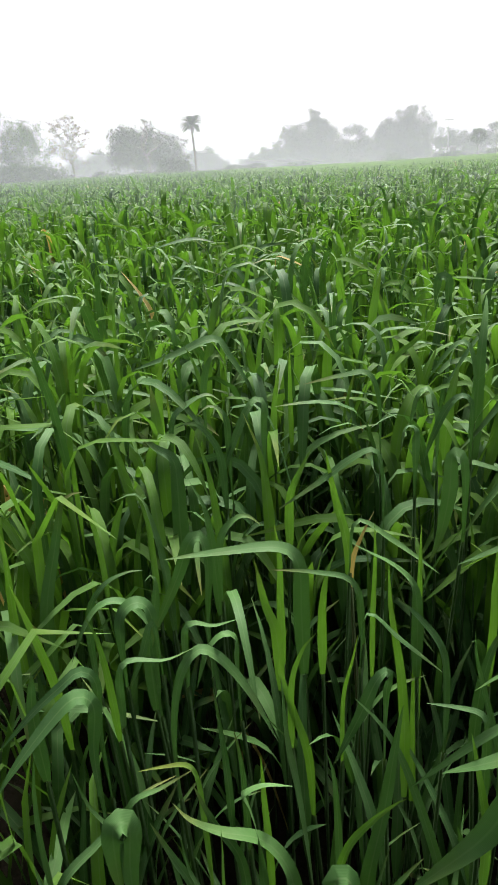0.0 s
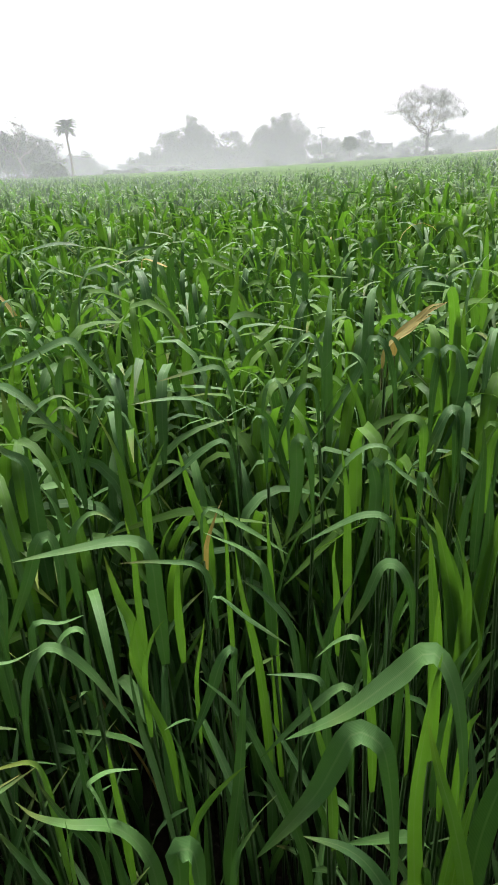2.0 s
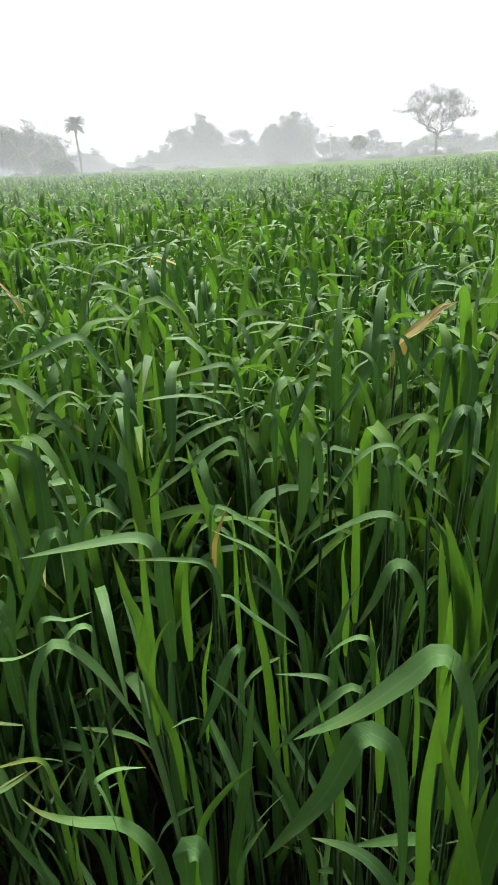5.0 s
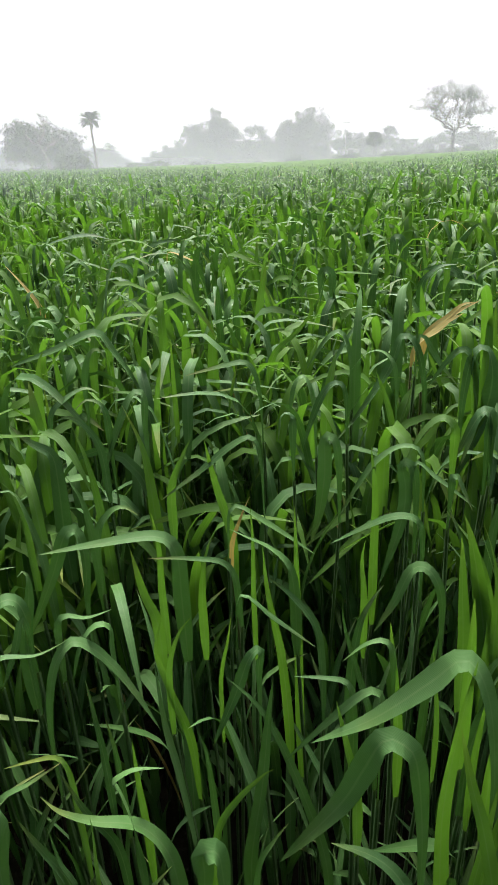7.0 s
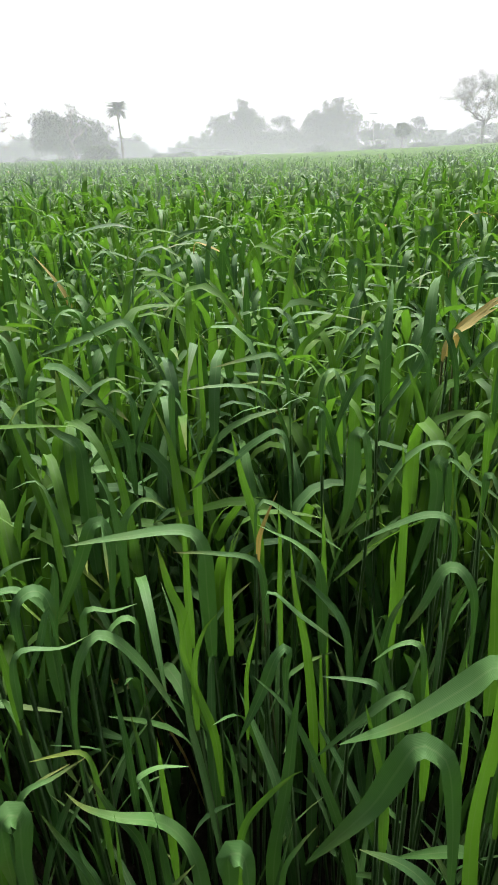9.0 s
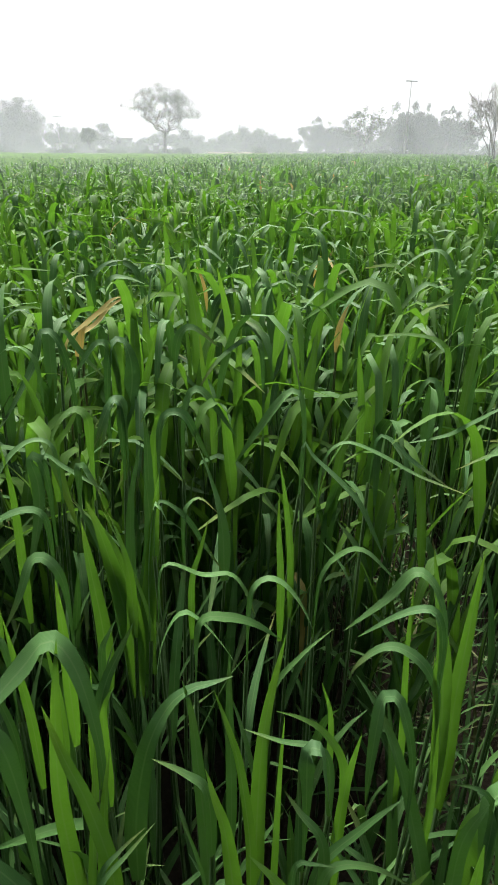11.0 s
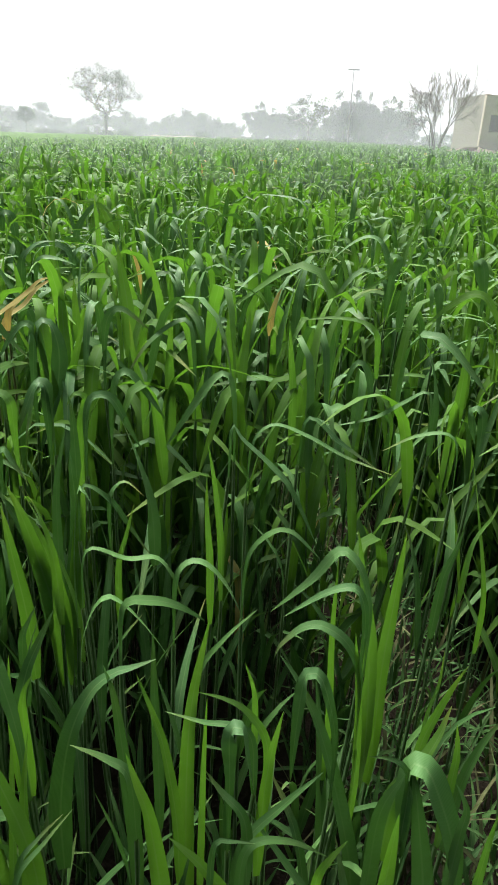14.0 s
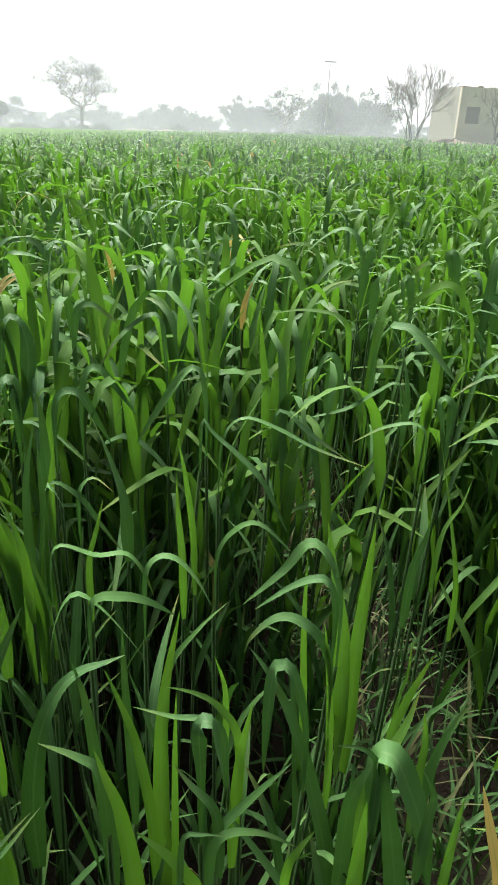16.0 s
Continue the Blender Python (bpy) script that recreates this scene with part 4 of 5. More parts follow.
green_plant((0.595, 0.797, 0.808), (0.602, 0.794, 0.852), (0.621, 0.786, 0.864), (0.656, 0.770, 0.833), 0.0130)
dry_plant((0.482, 0.964, 0.819), (0.519, 0.953, 0.851), (0.548, 0.944, 0.870), 0.0123)
green_plant((0.465, 0.669, 0.779), (0.463, 0.669, 0.813), (0.451, 0.673, 0.806), (0.430, 0.679, 0.752), 0.0172)
green_plant((0.384, 0.580, 0.780), (0.396, 0.577, 0.761), (0.407, 0.575, 0.738), 0.0109)
green_plant((0.654, 0.492, 0.760), (0.673, 0.478, 0.789), (0.706, 0.453, 0.777), (0.745, 0.424, 0.752), (0.796, 0.386, 0.730), 0.0087)
green_plant((0.716, 0.466, 0.794), (0.748, 0.439, 0.764), (0.782, 0.410, 0.735), 0.0081)
green_plant((0.630, 0.500, 0.787), (0.640, 0.493, 0.772), (0.669, 0.474, 0.739), (0.692, 0.459, 0.706), (0.722, 0.439, 0.631), 0.0119)
lit_plant((0.923, 0.739, 0.651), (0.930, 0.733, 0.778), (0.936, 0.728, 0.870), 0.0155)
lit_plant((0.823, 0.633, 0.747), (0.818, 0.637, 0.804), (0.814, 0.640, 0.855), 0.0121)
lit_plant((0.923, 0.579, 0.848), (0.884, 0.614, 0.863), (0.840, 0.653, 0.855), 0.0082)
green_plant((0.978, 0.495, 0.754), (0.966, 0.507, 0.822), (0.951, 0.524, 0.854), (0.931, 0.545, 0.859), (0.906, 0.573, 0.850), 0.0112)
green_plant((0.891, 0.349, 0.790), (0.887, 0.354, 0.810), (0.882, 0.361, 0.807), (0.888, 0.353, 0.766), 0.0142)
green_plant((0.826, 0.336, 0.793), (0.801, 0.366, 0.792), (0.775, 0.397, 0.765), 0.0065)
green_plant((0.848, 0.500, 0.796), (0.839, 0.509, 0.830), (0.830, 0.518, 0.825), (0.822, 0.526, 0.785), 0.0104)
green_plant((0.865, 0.414, 0.816), (0.846, 0.438, 0.799), (0.825, 0.463, 0.774), (0.792, 0.504, 0.753), 0.0084)
lit_plant((1.227, 0.580, 0.801), (1.210, 0.602, 0.856), (1.194, 0.623, 0.870), (1.174, 0.650, 0.849), (1.150, 0.682, 0.807), 0.0163)
green_plant((0.649, 0.266, 0.666), (0.641, 0.275, 0.714), (0.630, 0.286, 0.735), (0.621, 0.295, 0.733), (0.606, 0.310, 0.698), (0.579, 0.338, 0.650), 0.0126)
green_plant((0.619, 0.243, 0.685), (0.614, 0.249, 0.717), (0.606, 0.257, 0.723), (0.590, 0.274, 0.710), (0.565, 0.299, 0.677), 0.0099)
lit_plant((0.683, 0.276, 0.477), (0.675, 0.284, 0.600), (0.664, 0.296, 0.686), (0.657, 0.304, 0.744), 0.0204)
lit_plant((0.693, 0.273, 0.475), (0.691, 0.275, 0.560), (0.692, 0.274, 0.654), (0.693, 0.273, 0.747), 0.0163)
lit_plant((0.623, 0.279, 0.526), (0.618, 0.284, 0.641), (0.617, 0.286, 0.732), 0.0076)
lit_plant((0.872, 0.287, 0.590), (0.858, 0.308, 0.699), (0.850, 0.318, 0.749), (0.842, 0.329, 0.795), 0.0103)
lit_plant((0.799, 0.267, 0.698), (0.806, 0.255, 0.740), (0.809, 0.251, 0.773), 0.0083)
green_plant((0.734, 0.251, 0.687), (0.738, 0.245, 0.724), (0.740, 0.242, 0.753), 0.0090)
green_plant((0.566, 0.365, 0.703), (0.581, 0.353, 0.735), (0.599, 0.339, 0.741), (0.623, 0.318, 0.712), 0.0068)
green_plant((0.389, 0.373, 0.655), (0.399, 0.369, 0.698), (0.412, 0.364, 0.717), (0.425, 0.359, 0.708), (0.444, 0.352, 0.679), (0.470, 0.343, 0.627), 0.0096)
green_plant((0.344, 0.329, 0.529), (0.356, 0.323, 0.614), (0.374, 0.315, 0.664), (0.392, 0.306, 0.685), (0.408, 0.298, 0.691), (0.425, 0.290, 0.698), 0.0198)
green_plant((0.403, 0.300, 0.473), (0.397, 0.302, 0.583), (0.392, 0.304, 0.658), (0.385, 0.306, 0.698), 0.0135)
lit_plant((0.394, 0.226, 0.505), (0.386, 0.229, 0.601), (0.378, 0.232, 0.642), (0.372, 0.235, 0.676), 0.0168)
lit_plant((0.435, 0.274, 0.505), (0.425, 0.278, 0.604), (0.417, 0.282, 0.645), (0.405, 0.287, 0.695), 0.0125)
green_plant((0.436, 0.313, 0.539), (0.434, 0.314, 0.634), (0.434, 0.314, 0.706), 0.0098)
lit_plant((0.466, 0.312, 0.323), (0.466, 0.312, 0.489), (0.470, 0.309, 0.605), (0.484, 0.301, 0.711), 0.0175)
lit_plant((0.442, 0.242, 0.500), (0.443, 0.241, 0.617), (0.445, 0.240, 0.688), 0.0081)
lit_plant((0.491, 0.217, 0.631), (0.476, 0.227, 0.667), (0.459, 0.236, 0.683), (0.441, 0.247, 0.690), 0.0077)
green_plant((0.450, 0.210, 0.615), (0.449, 0.211, 0.672), (0.456, 0.206, 0.681), (0.461, 0.202, 0.646), (0.471, 0.195, 0.577), 0.0166)
green_plant((0.472, 0.218, 0.654), (0.438, 0.235, 0.670), (0.411, 0.248, 0.685), 0.0071)
green_plant((0.380, 0.249, 0.629), (0.364, 0.253, 0.656), (0.339, 0.260, 0.680), 0.0101)
lit_plant((0.289, 0.290, 0.507), (0.299, 0.288, 0.627), (0.304, 0.288, 0.686), 0.0084)
green_plant((0.283, 0.231, 0.605), (0.305, 0.224, 0.641), (0.325, 0.219, 0.667), 0.0055)
lit_plant((0.414, 0.151, 0.573), (0.396, 0.160, 0.622), (0.374, 0.171, 0.659), 0.0112)
green_plant((0.329, 0.383, 0.600), (0.340, 0.380, 0.652), (0.352, 0.377, 0.681), (0.368, 0.372, 0.717), 0.0133)
lit_plant((0.316, 0.349, 0.632), (0.321, 0.348, 0.706), 0.0064)
green_plant((0.423, 0.351, 0.710), (0.445, 0.341, 0.716), (0.468, 0.330, 0.708), (0.490, 0.320, 0.689), 0.0101)
green_plant((0.481, 0.317, 0.630), (0.502, 0.301, 0.679), (0.524, 0.285, 0.713), 0.0071)
green_plant((0.400, 0.153, 0.650), (0.410, 0.146, 0.657), (0.423, 0.137, 0.656), 0.0054)
green_plant((0.444, 0.178, 0.613), (0.427, 0.188, 0.649), (0.417, 0.195, 0.671), 0.0092)
green_plant((0.364, 0.216, 0.554), (0.356, 0.218, 0.610), (0.342, 0.223, 0.669), 0.0040)
lit_plant((0.495, 0.243, 0.658), (0.487, 0.249, 0.697), 0.0057)
green_plant((0.582, 0.183, 0.429), (0.564, 0.199, 0.540), (0.545, 0.214, 0.624), (0.528, 0.228, 0.674), (0.515, 0.239, 0.701), 0.0181)
green_plant((0.547, 0.194, 0.629), (0.536, 0.204, 0.687), (0.529, 0.211, 0.696), (0.524, 0.215, 0.686), (0.522, 0.217, 0.627), (0.521, 0.217, 0.565), 0.0131)
green_plant((0.589, 0.213, 0.655), (0.580, 0.222, 0.692), (0.563, 0.238, 0.710), (0.549, 0.251, 0.706), (0.536, 0.264, 0.682), (0.532, 0.268, 0.664), 0.0104)
lit_plant((0.593, 0.206, 0.540), (0.589, 0.211, 0.630), (0.582, 0.219, 0.709), 0.0088)
green_plant((0.548, 0.110, 0.598), (0.546, 0.114, 0.671), (0.552, 0.104, 0.680), (0.560, 0.092, 0.653), (0.568, 0.079, 0.614), (0.577, 0.067, 0.548), 0.0250)
lit_plant((0.584, 0.150, 0.569), (0.592, 0.138, 0.617), (0.598, 0.129, 0.661), (0.600, 0.125, 0.698), 0.0205)
lit_plant((0.622, 0.161, 0.599), (0.625, 0.155, 0.641), (0.631, 0.145, 0.690), (0.635, 0.140, 0.709), 0.0084)
lit_plant((0.629, 0.165, 0.633), (0.631, 0.161, 0.670), (0.631, 0.162, 0.710), 0.0043)
green_plant((0.530, 0.121, 0.535), (0.530, 0.121, 0.625), (0.537, 0.110, 0.678), 0.0191)
green_plant((0.561, 0.085, 0.528), (0.550, 0.101, 0.634), (0.544, 0.110, 0.680), 0.0183)
lit_plant((0.596, 0.108, 0.630), (0.596, 0.109, 0.664), (0.593, 0.113, 0.693), 0.0087)
green_plant((0.617, 0.112, 0.605), (0.620, 0.105, 0.659), (0.625, 0.095, 0.699), 0.0096)
lit_plant((0.516, 0.094, 0.584), (0.516, 0.094, 0.636), (0.516, 0.094, 0.669), 0.0119)
green_plant((0.566, 0.074, 0.636), (0.566, 0.074, 0.660), (0.561, 0.083, 0.680), 0.0090)
lit_plant((0.570, 0.054, 0.597), (0.570, 0.054, 0.645), (0.570, 0.053, 0.678), 0.0071)
lit_plant((0.464, 0.115, 0.608), (0.470, 0.109, 0.638), (0.476, 0.102, 0.661), 0.0078)
lit_plant((0.482, 0.206, 0.562), (0.485, 0.204, 0.629), (0.491, 0.199, 0.685), 0.0103)
green_plant((0.449, 0.186, 0.571), (0.469, 0.165, 0.629), (0.489, 0.146, 0.673), 0.0092)
green_plant((0.422, 0.144, 0.642), (0.443, 0.125, 0.658), (0.464, 0.106, 0.648), 0.0070)
green_plant((0.544, 0.111, 0.667), (0.536, 0.121, 0.682), (0.524, 0.135, 0.679), 0.0068)
green_plant((-0.113, 0.438, 0.642), (-0.109, 0.440, 0.699), (-0.120, 0.436, 0.717), (-0.136, 0.429, 0.708), (-0.161, 0.420, 0.689), (-0.194, 0.407, 0.657), 0.0104)
green_plant((-0.114, 0.415, 0.640), (-0.107, 0.418, 0.694), (-0.120, 0.412, 0.710), (-0.146, 0.402, 0.688), (-0.177, 0.389, 0.653), (-0.193, 0.382, 0.631), 0.0172)
green_plant((-0.072, 0.512, 0.665), (-0.071, 0.512, 0.703), (-0.090, 0.507, 0.735), (-0.111, 0.501, 0.739), (-0.129, 0.496, 0.719), (-0.147, 0.491, 0.680), 0.0114)
green_plant((-0.168, 0.431, 0.673), (-0.163, 0.434, 0.717), (-0.168, 0.431, 0.721), 0.0123)
green_plant((-0.066, 0.316, 0.625), (-0.061, 0.318, 0.676), (-0.071, 0.314, 0.679), (-0.074, 0.313, 0.648), (-0.075, 0.313, 0.604), 0.0207)
green_plant((-0.129, 0.329, 0.592), (-0.092, 0.338, 0.634), (-0.057, 0.346, 0.672), (-0.029, 0.353, 0.684), 0.0088)
green_plant((-0.221, 0.633, 0.637), (-0.196, 0.641, 0.729), (-0.180, 0.646, 0.780), (-0.159, 0.653, 0.785), 0.0154)
lit_plant((-0.151, 0.650, 0.724), (-0.159, 0.648, 0.783), 0.0070)
green_plant((-0.077, 0.656, 0.669), (-0.086, 0.654, 0.743), (-0.098, 0.651, 0.779), (-0.125, 0.645, 0.774), 0.0103)
green_plant((-0.137, 0.533, 0.701), (-0.119, 0.537, 0.735), (-0.096, 0.543, 0.746), (-0.077, 0.547, 0.746), 0.0074)
lit_plant((-0.116, 0.495, 0.653), (-0.120, 0.494, 0.707), (-0.126, 0.491, 0.733), 0.0075)
green_plant((-0.152, 0.359, 0.606), (-0.147, 0.361, 0.665), (-0.141, 0.364, 0.699), 0.0049)
lit_plant((-0.242, 0.590, 0.655), (-0.237, 0.593, 0.732), (-0.236, 0.593, 0.775), 0.0102)
lit_plant((-0.185, 0.531, 0.609), (-0.194, 0.526, 0.685), (-0.204, 0.521, 0.752), 0.0099)
green_plant((-0.090, 0.362, 0.605), (-0.103, 0.356, 0.649), (-0.110, 0.353, 0.692), 0.0044)
green_plant((0.336, 0.394, 0.606), (0.347, 0.389, 0.666), (0.360, 0.383, 0.712), 0.0070)
lit_plant((0.302, 0.294, 0.534), (0.308, 0.292, 0.613), (0.316, 0.289, 0.678), 0.0100)
green_plant((0.287, 0.241, 0.603), (0.302, 0.233, 0.635), (0.319, 0.224, 0.660), 0.0055)
lit_plant((0.444, 0.547, 0.571), (0.452, 0.544, 0.662), (0.462, 0.539, 0.769), 0.0186)
lit_plant((0.421, 0.528, 0.600), (0.400, 0.535, 0.702), (0.363, 0.546, 0.759), 0.0133)
lit_plant((0.432, 0.513, 0.600), (0.412, 0.520, 0.686), (0.389, 0.528, 0.756), 0.0090)
dry_plant((0.598, 0.027, 0.594), (0.592, 0.041, 0.644), (0.587, 0.051, 0.680), 0.0088)
lit_plant((-0.337, 5.886, -0.355), (-0.573, 5.844, 0.248), (-0.749, 5.814, 0.606), (-0.917, 5.784, 0.870), 0.0632)
lit_plant((-0.063, 5.627, 0.317), (-0.125, 5.624, 0.589), (-0.173, 5.621, 0.870), 0.0534)
green_plant((0.377, 4.811, 0.405), (0.272, 4.813, 0.605), (0.186, 4.814, 0.870), 0.0463)
lit_plant((0.305, 1.898, 0.624), (0.261, 1.901, 0.744), (0.197, 1.904, 0.870), 0.0319)
green_plant((-0.340, 2.544, 0.837), (-0.261, 2.553, 0.862), (-0.179, 2.561, 0.870), (-0.106, 2.569, 0.853), 0.0290)
lit_plant((-0.170, 2.566, 0.715), (-0.179, 2.565, 0.799), (-0.184, 2.565, 0.870), 0.0249)
lit_plant((-0.114, 2.204, 0.732), (-0.110, 2.205, 0.804), (-0.114, 2.204, 0.870), 0.0216)
dry_plant((-0.264, 1.878, 0.744), (-0.292, 1.872, 0.802), (-0.335, 1.862, 0.870), 0.0152)
dry_plant((0.106, 1.922, 0.870), (0.148, 1.922, 0.853), (0.190, 1.922, 0.832), 0.0160)
green_plant((-0.046, 1.698, 0.787), (0.039, 1.696, 0.839), (0.130, 1.694, 0.870), 0.0200)
green_plant((0.094, 1.476, 0.813), (0.097, 1.476, 0.870), (0.078, 1.476, 0.871), (0.069, 1.476, 0.811), 0.0226)
lit_plant((0.544, 2.524, 0.578), (0.504, 2.530, 0.699), (0.478, 2.534, 0.870), 0.0422)
lit_plant((0.671, 2.468, 0.697), (0.655, 2.471, 0.781), (0.643, 2.474, 0.870), 0.0291)
green_plant((0.446, 1.386, 0.831), (0.444, 1.386, 0.870), (0.425, 1.391, 0.870), (0.422, 1.392, 0.807), 0.0219)
green_plant((0.756, 2.495, 0.730), (0.784, 2.487, 0.823), (0.823, 2.476, 0.870), 0.0293)
green_plant((0.830, 2.319, 0.665), (0.814, 2.324, 0.808), (0.793, 2.330, 0.870), (0.771, 2.336, 0.863), 0.0277)
green_plant((0.653, 1.833, 0.806), (0.682, 1.823, 0.855), (0.714, 1.813, 0.870), 0.0189)
green_plant((0.785, 1.897, 0.808), (0.777, 1.900, 0.866), (0.757, 1.907, 0.870), (0.753, 1.908, 0.812), 0.0297)
green_plant((0.620, 1.244, 0.750), (0.590, 1.254, 0.805), (0.558, 1.266, 0.870), 0.0181)
green_plant((0.663, 1.426, 0.824), (0.681, 1.418, 0.851), (0.702, 1.408, 0.866), (0.732, 1.395, 0.870), 0.0175)
green_plant((1.082, 2.215, 0.776), (1.122, 2.196, 0.848), (1.150, 2.183, 0.870), 0.0228)
lit_plant((1.215, 2.175, 0.687), (1.197, 2.183, 0.782), (1.157, 2.202, 0.870), 0.0268)
lit_plant((0.591, 1.770, 0.758), (0.590, 1.770, 0.814), (0.590, 1.770, 0.870), 0.0244)
lit_plant((1.300, 2.907, 0.547), (1.306, 2.905, 0.700), (1.331, 2.895, 0.870), 0.0270)
lit_plant((0.777, 1.245, 0.750), (0.768, 1.248, 0.816), (0.757, 1.253, 0.870), 0.0175)
green_plant((0.735, 1.292, 0.849), (0.748, 1.286, 0.868), (0.768, 1.279, 0.870), (0.782, 1.274, 0.834), 0.0166)
lit_plant((1.050, 1.670, 0.749), (1.045, 1.672, 0.814), (1.049, 1.671, 0.870), 0.0156)
dry_plant((0.862, 1.246, 0.808), (0.856, 1.248, 0.841), (0.846, 1.253, 0.870), 0.0108)
green_plant((0.757, 0.996, 0.826), (0.773, 0.987, 0.863), (0.796, 0.975, 0.870), (0.807, 0.970, 0.852), 0.0161)
lit_plant((0.792, 0.966, 0.794), (0.793, 0.965, 0.837), (0.791, 0.966, 0.870), 0.0140)
green_plant((1.172, 1.538, 0.796), (1.187, 1.529, 0.845), (1.208, 1.516, 0.870), 0.0214)
green_plant((0.851, 1.010, 0.839), (0.859, 1.006, 0.870), (0.874, 0.998, 0.866), (0.891, 0.988, 0.827), 0.0127)
lit_plant((0.930, 0.973, 0.779), (0.928, 0.974, 0.836), (0.931, 0.972, 0.870), 0.0170)
green_plant((0.805, 0.842, 0.822), (0.807, 0.840, 0.860), (0.821, 0.832, 0.870), (0.844, 0.818, 0.862), 0.0130)
green_plant((0.626, 1.187, 0.865), (0.660, 1.176, 0.870), (0.693, 1.165, 0.858), 0.0150)
dry_plant((0.527, 1.035, 0.817), (0.558, 1.025, 0.847), (0.577, 1.019, 0.865), (0.596, 1.012, 0.870), 0.0123)
green_plant((1.086, 1.154, 0.793), (1.116, 1.131, 0.841), (1.152, 1.104, 0.870), 0.0174)
lit_plant((2.072, 2.409, 0.618), (2.075, 2.407, 0.746), (2.076, 2.406, 0.870), 0.0322)
lit_plant((1.072, 1.062, 0.818), (1.106, 1.034, 0.845), (1.152, 0.995, 0.870), 0.0118)
green_plant((1.289, 1.182, 0.696), (1.306, 1.167, 0.785), (1.326, 1.149, 0.870), 0.0189)
green_plant((1.565, 1.171, 0.729), (1.544, 1.192, 0.835), (1.517, 1.217, 0.870), (1.482, 1.252, 0.852), (1.436, 1.297, 0.794), 0.0237)
lit_plant((4.455, 4.162, -0.005), (4.404, 4.211, 0.473), (4.372, 4.241, 0.880), 0.0511)
lit_plant((1.144, 0.875, 0.799), (1.166, 0.853, 0.832), (1.194, 0.823, 0.870), 0.0152)
green_plant((1.327, 0.951, 0.819), (1.336, 0.942, 0.865), (1.325, 0.953, 0.870), (1.321, 0.957, 0.824), 0.0221)
green_plant((1.190, 0.781, 0.838), (1.196, 0.774, 0.857), (1.205, 0.764, 0.870), 0.0148)
green_plant((1.171, 0.673, 0.824), (1.165, 0.680, 0.870), (1.159, 0.687, 0.867), (1.162, 0.683, 0.823), 0.0177)
green_plant((1.469, 0.811, 0.818), (1.462, 0.821, 0.870), (1.455, 0.831, 0.869), (1.465, 0.817, 0.811), 0.0217)
lit_plant((4.813, 3.774, 0.511), (4.817, 3.769, 0.740), (4.832, 3.751, 0.879), 0.0545)
dry_plant((0.900, 0.803, 0.822), (0.906, 0.798, 0.853), (0.912, 0.794, 0.870), 0.0104)


def undergrowth():
    """Low shoots with steep leaves that fill the shade between the near plants."""
    rng = np.random.default_rng(21)
    x, y = keep(*polar_points(rng, 0.12, 1.0, 100, -34, 72), rng, 0.14, 0.20)
    n = len(x)
    r = np.hypot(x - FX, y - FY)
    top = np.interp(r, (0.3, 0.7, 1.0), (0.16, 0.30, 0.50)) * rng.normal(1.0, 0.12, n)
    foot = np.stack([x, y, np.full(n, -0.01)], -1)
    head = foot + np.stack([rng.normal(0, 0.02, n), rng.normal(0, 0.02, n), top * 0.75], -1)
    v, q, u = stem_arrays(foot, head, 0.0028, 0.0018)
    chunks = [(v, q, u, 1)]
    az0 = rng.uniform(0, 6.283, n)
    for k in range(5):
        root = foot + (head - foot) * (1.0 - 0.18 * k)
        v, q, u = leaf_arrays(rng, root, az0 + k * np.pi + rng.normal(0, 0.6, n), np.abs(rng.normal(0.20, 0.13, n)), rng.uniform(0.1, 1.1, n),
                              rng.uniform(0.16, 0.26, n), rng.uniform(0.011, 0.017, n), 7, rng.uniform(0.5, 0.85, n), rng.uniform(0.06, 0.14, n),
                              rng.normal(0, 0.6, n), rng.uniform(0.1, 0.4, n))
        chunks.append((v, q, u, np.repeat(np.where(rng.random(n) < 0.01, 3, 0), 14)))
    wheat_stuff("wheat_undergrowth", "steep shaded wheat shoots low between the near plants", chunks)


undergrowth()


# ---- trees ----
def tube(bm, pts, radii, sides=6):
    rings = []
    for i, p in enumerate(pts):
        d = (pts[min(i + 1, len(pts) - 1)] - pts[max(i - 1, 0)]).normalized()
        a = d.orthogonal().normalized()
        b = d.cross(a)
        rings.append([bm.verts.new(p + (a * math.cos(2 * math.pi * k / sides) + b * math.sin(2 * math.pi * k / sides)) * radii[i]) for k in range(sides)])
    for r0, r1 in zip(rings, rings[1:]):
        for k in range(sides):
            bm.faces.new((r0[k], r0[(k + 1) % sides], r1[(k + 1) % sides], r1[k]))
    bm.faces.new(rings[-1])


def leaf_cards(rng, centres, spread, count, size):
    """Small leaves scattered round twig ends."""
    c = np.array([tuple(a) for a in centres])
    n = len(c) * count
    at = np.repeat(c, count, 0) + rng.normal(0, 1, (n, 3)) * np.array(spread)
    a = rng.normal(0, 1, (n, 3))
    a /= np.linalg.norm(a, axis=1)[:, None]
    b = np.cross(a, rng.normal(0, 1, (n, 3)))
    b /= np.linalg.norm(b, axis=1)[:, None]
    s = rng.uniform(0.6, 1.3, (n, 1)) * size
    v = np.stack([at - a * s, at + b * s * 0.6, at + a * s, at - b * s * 0.6], 1).reshape(-1, 3)
    return v, np.arange(4 * n).reshape(-1, 4)


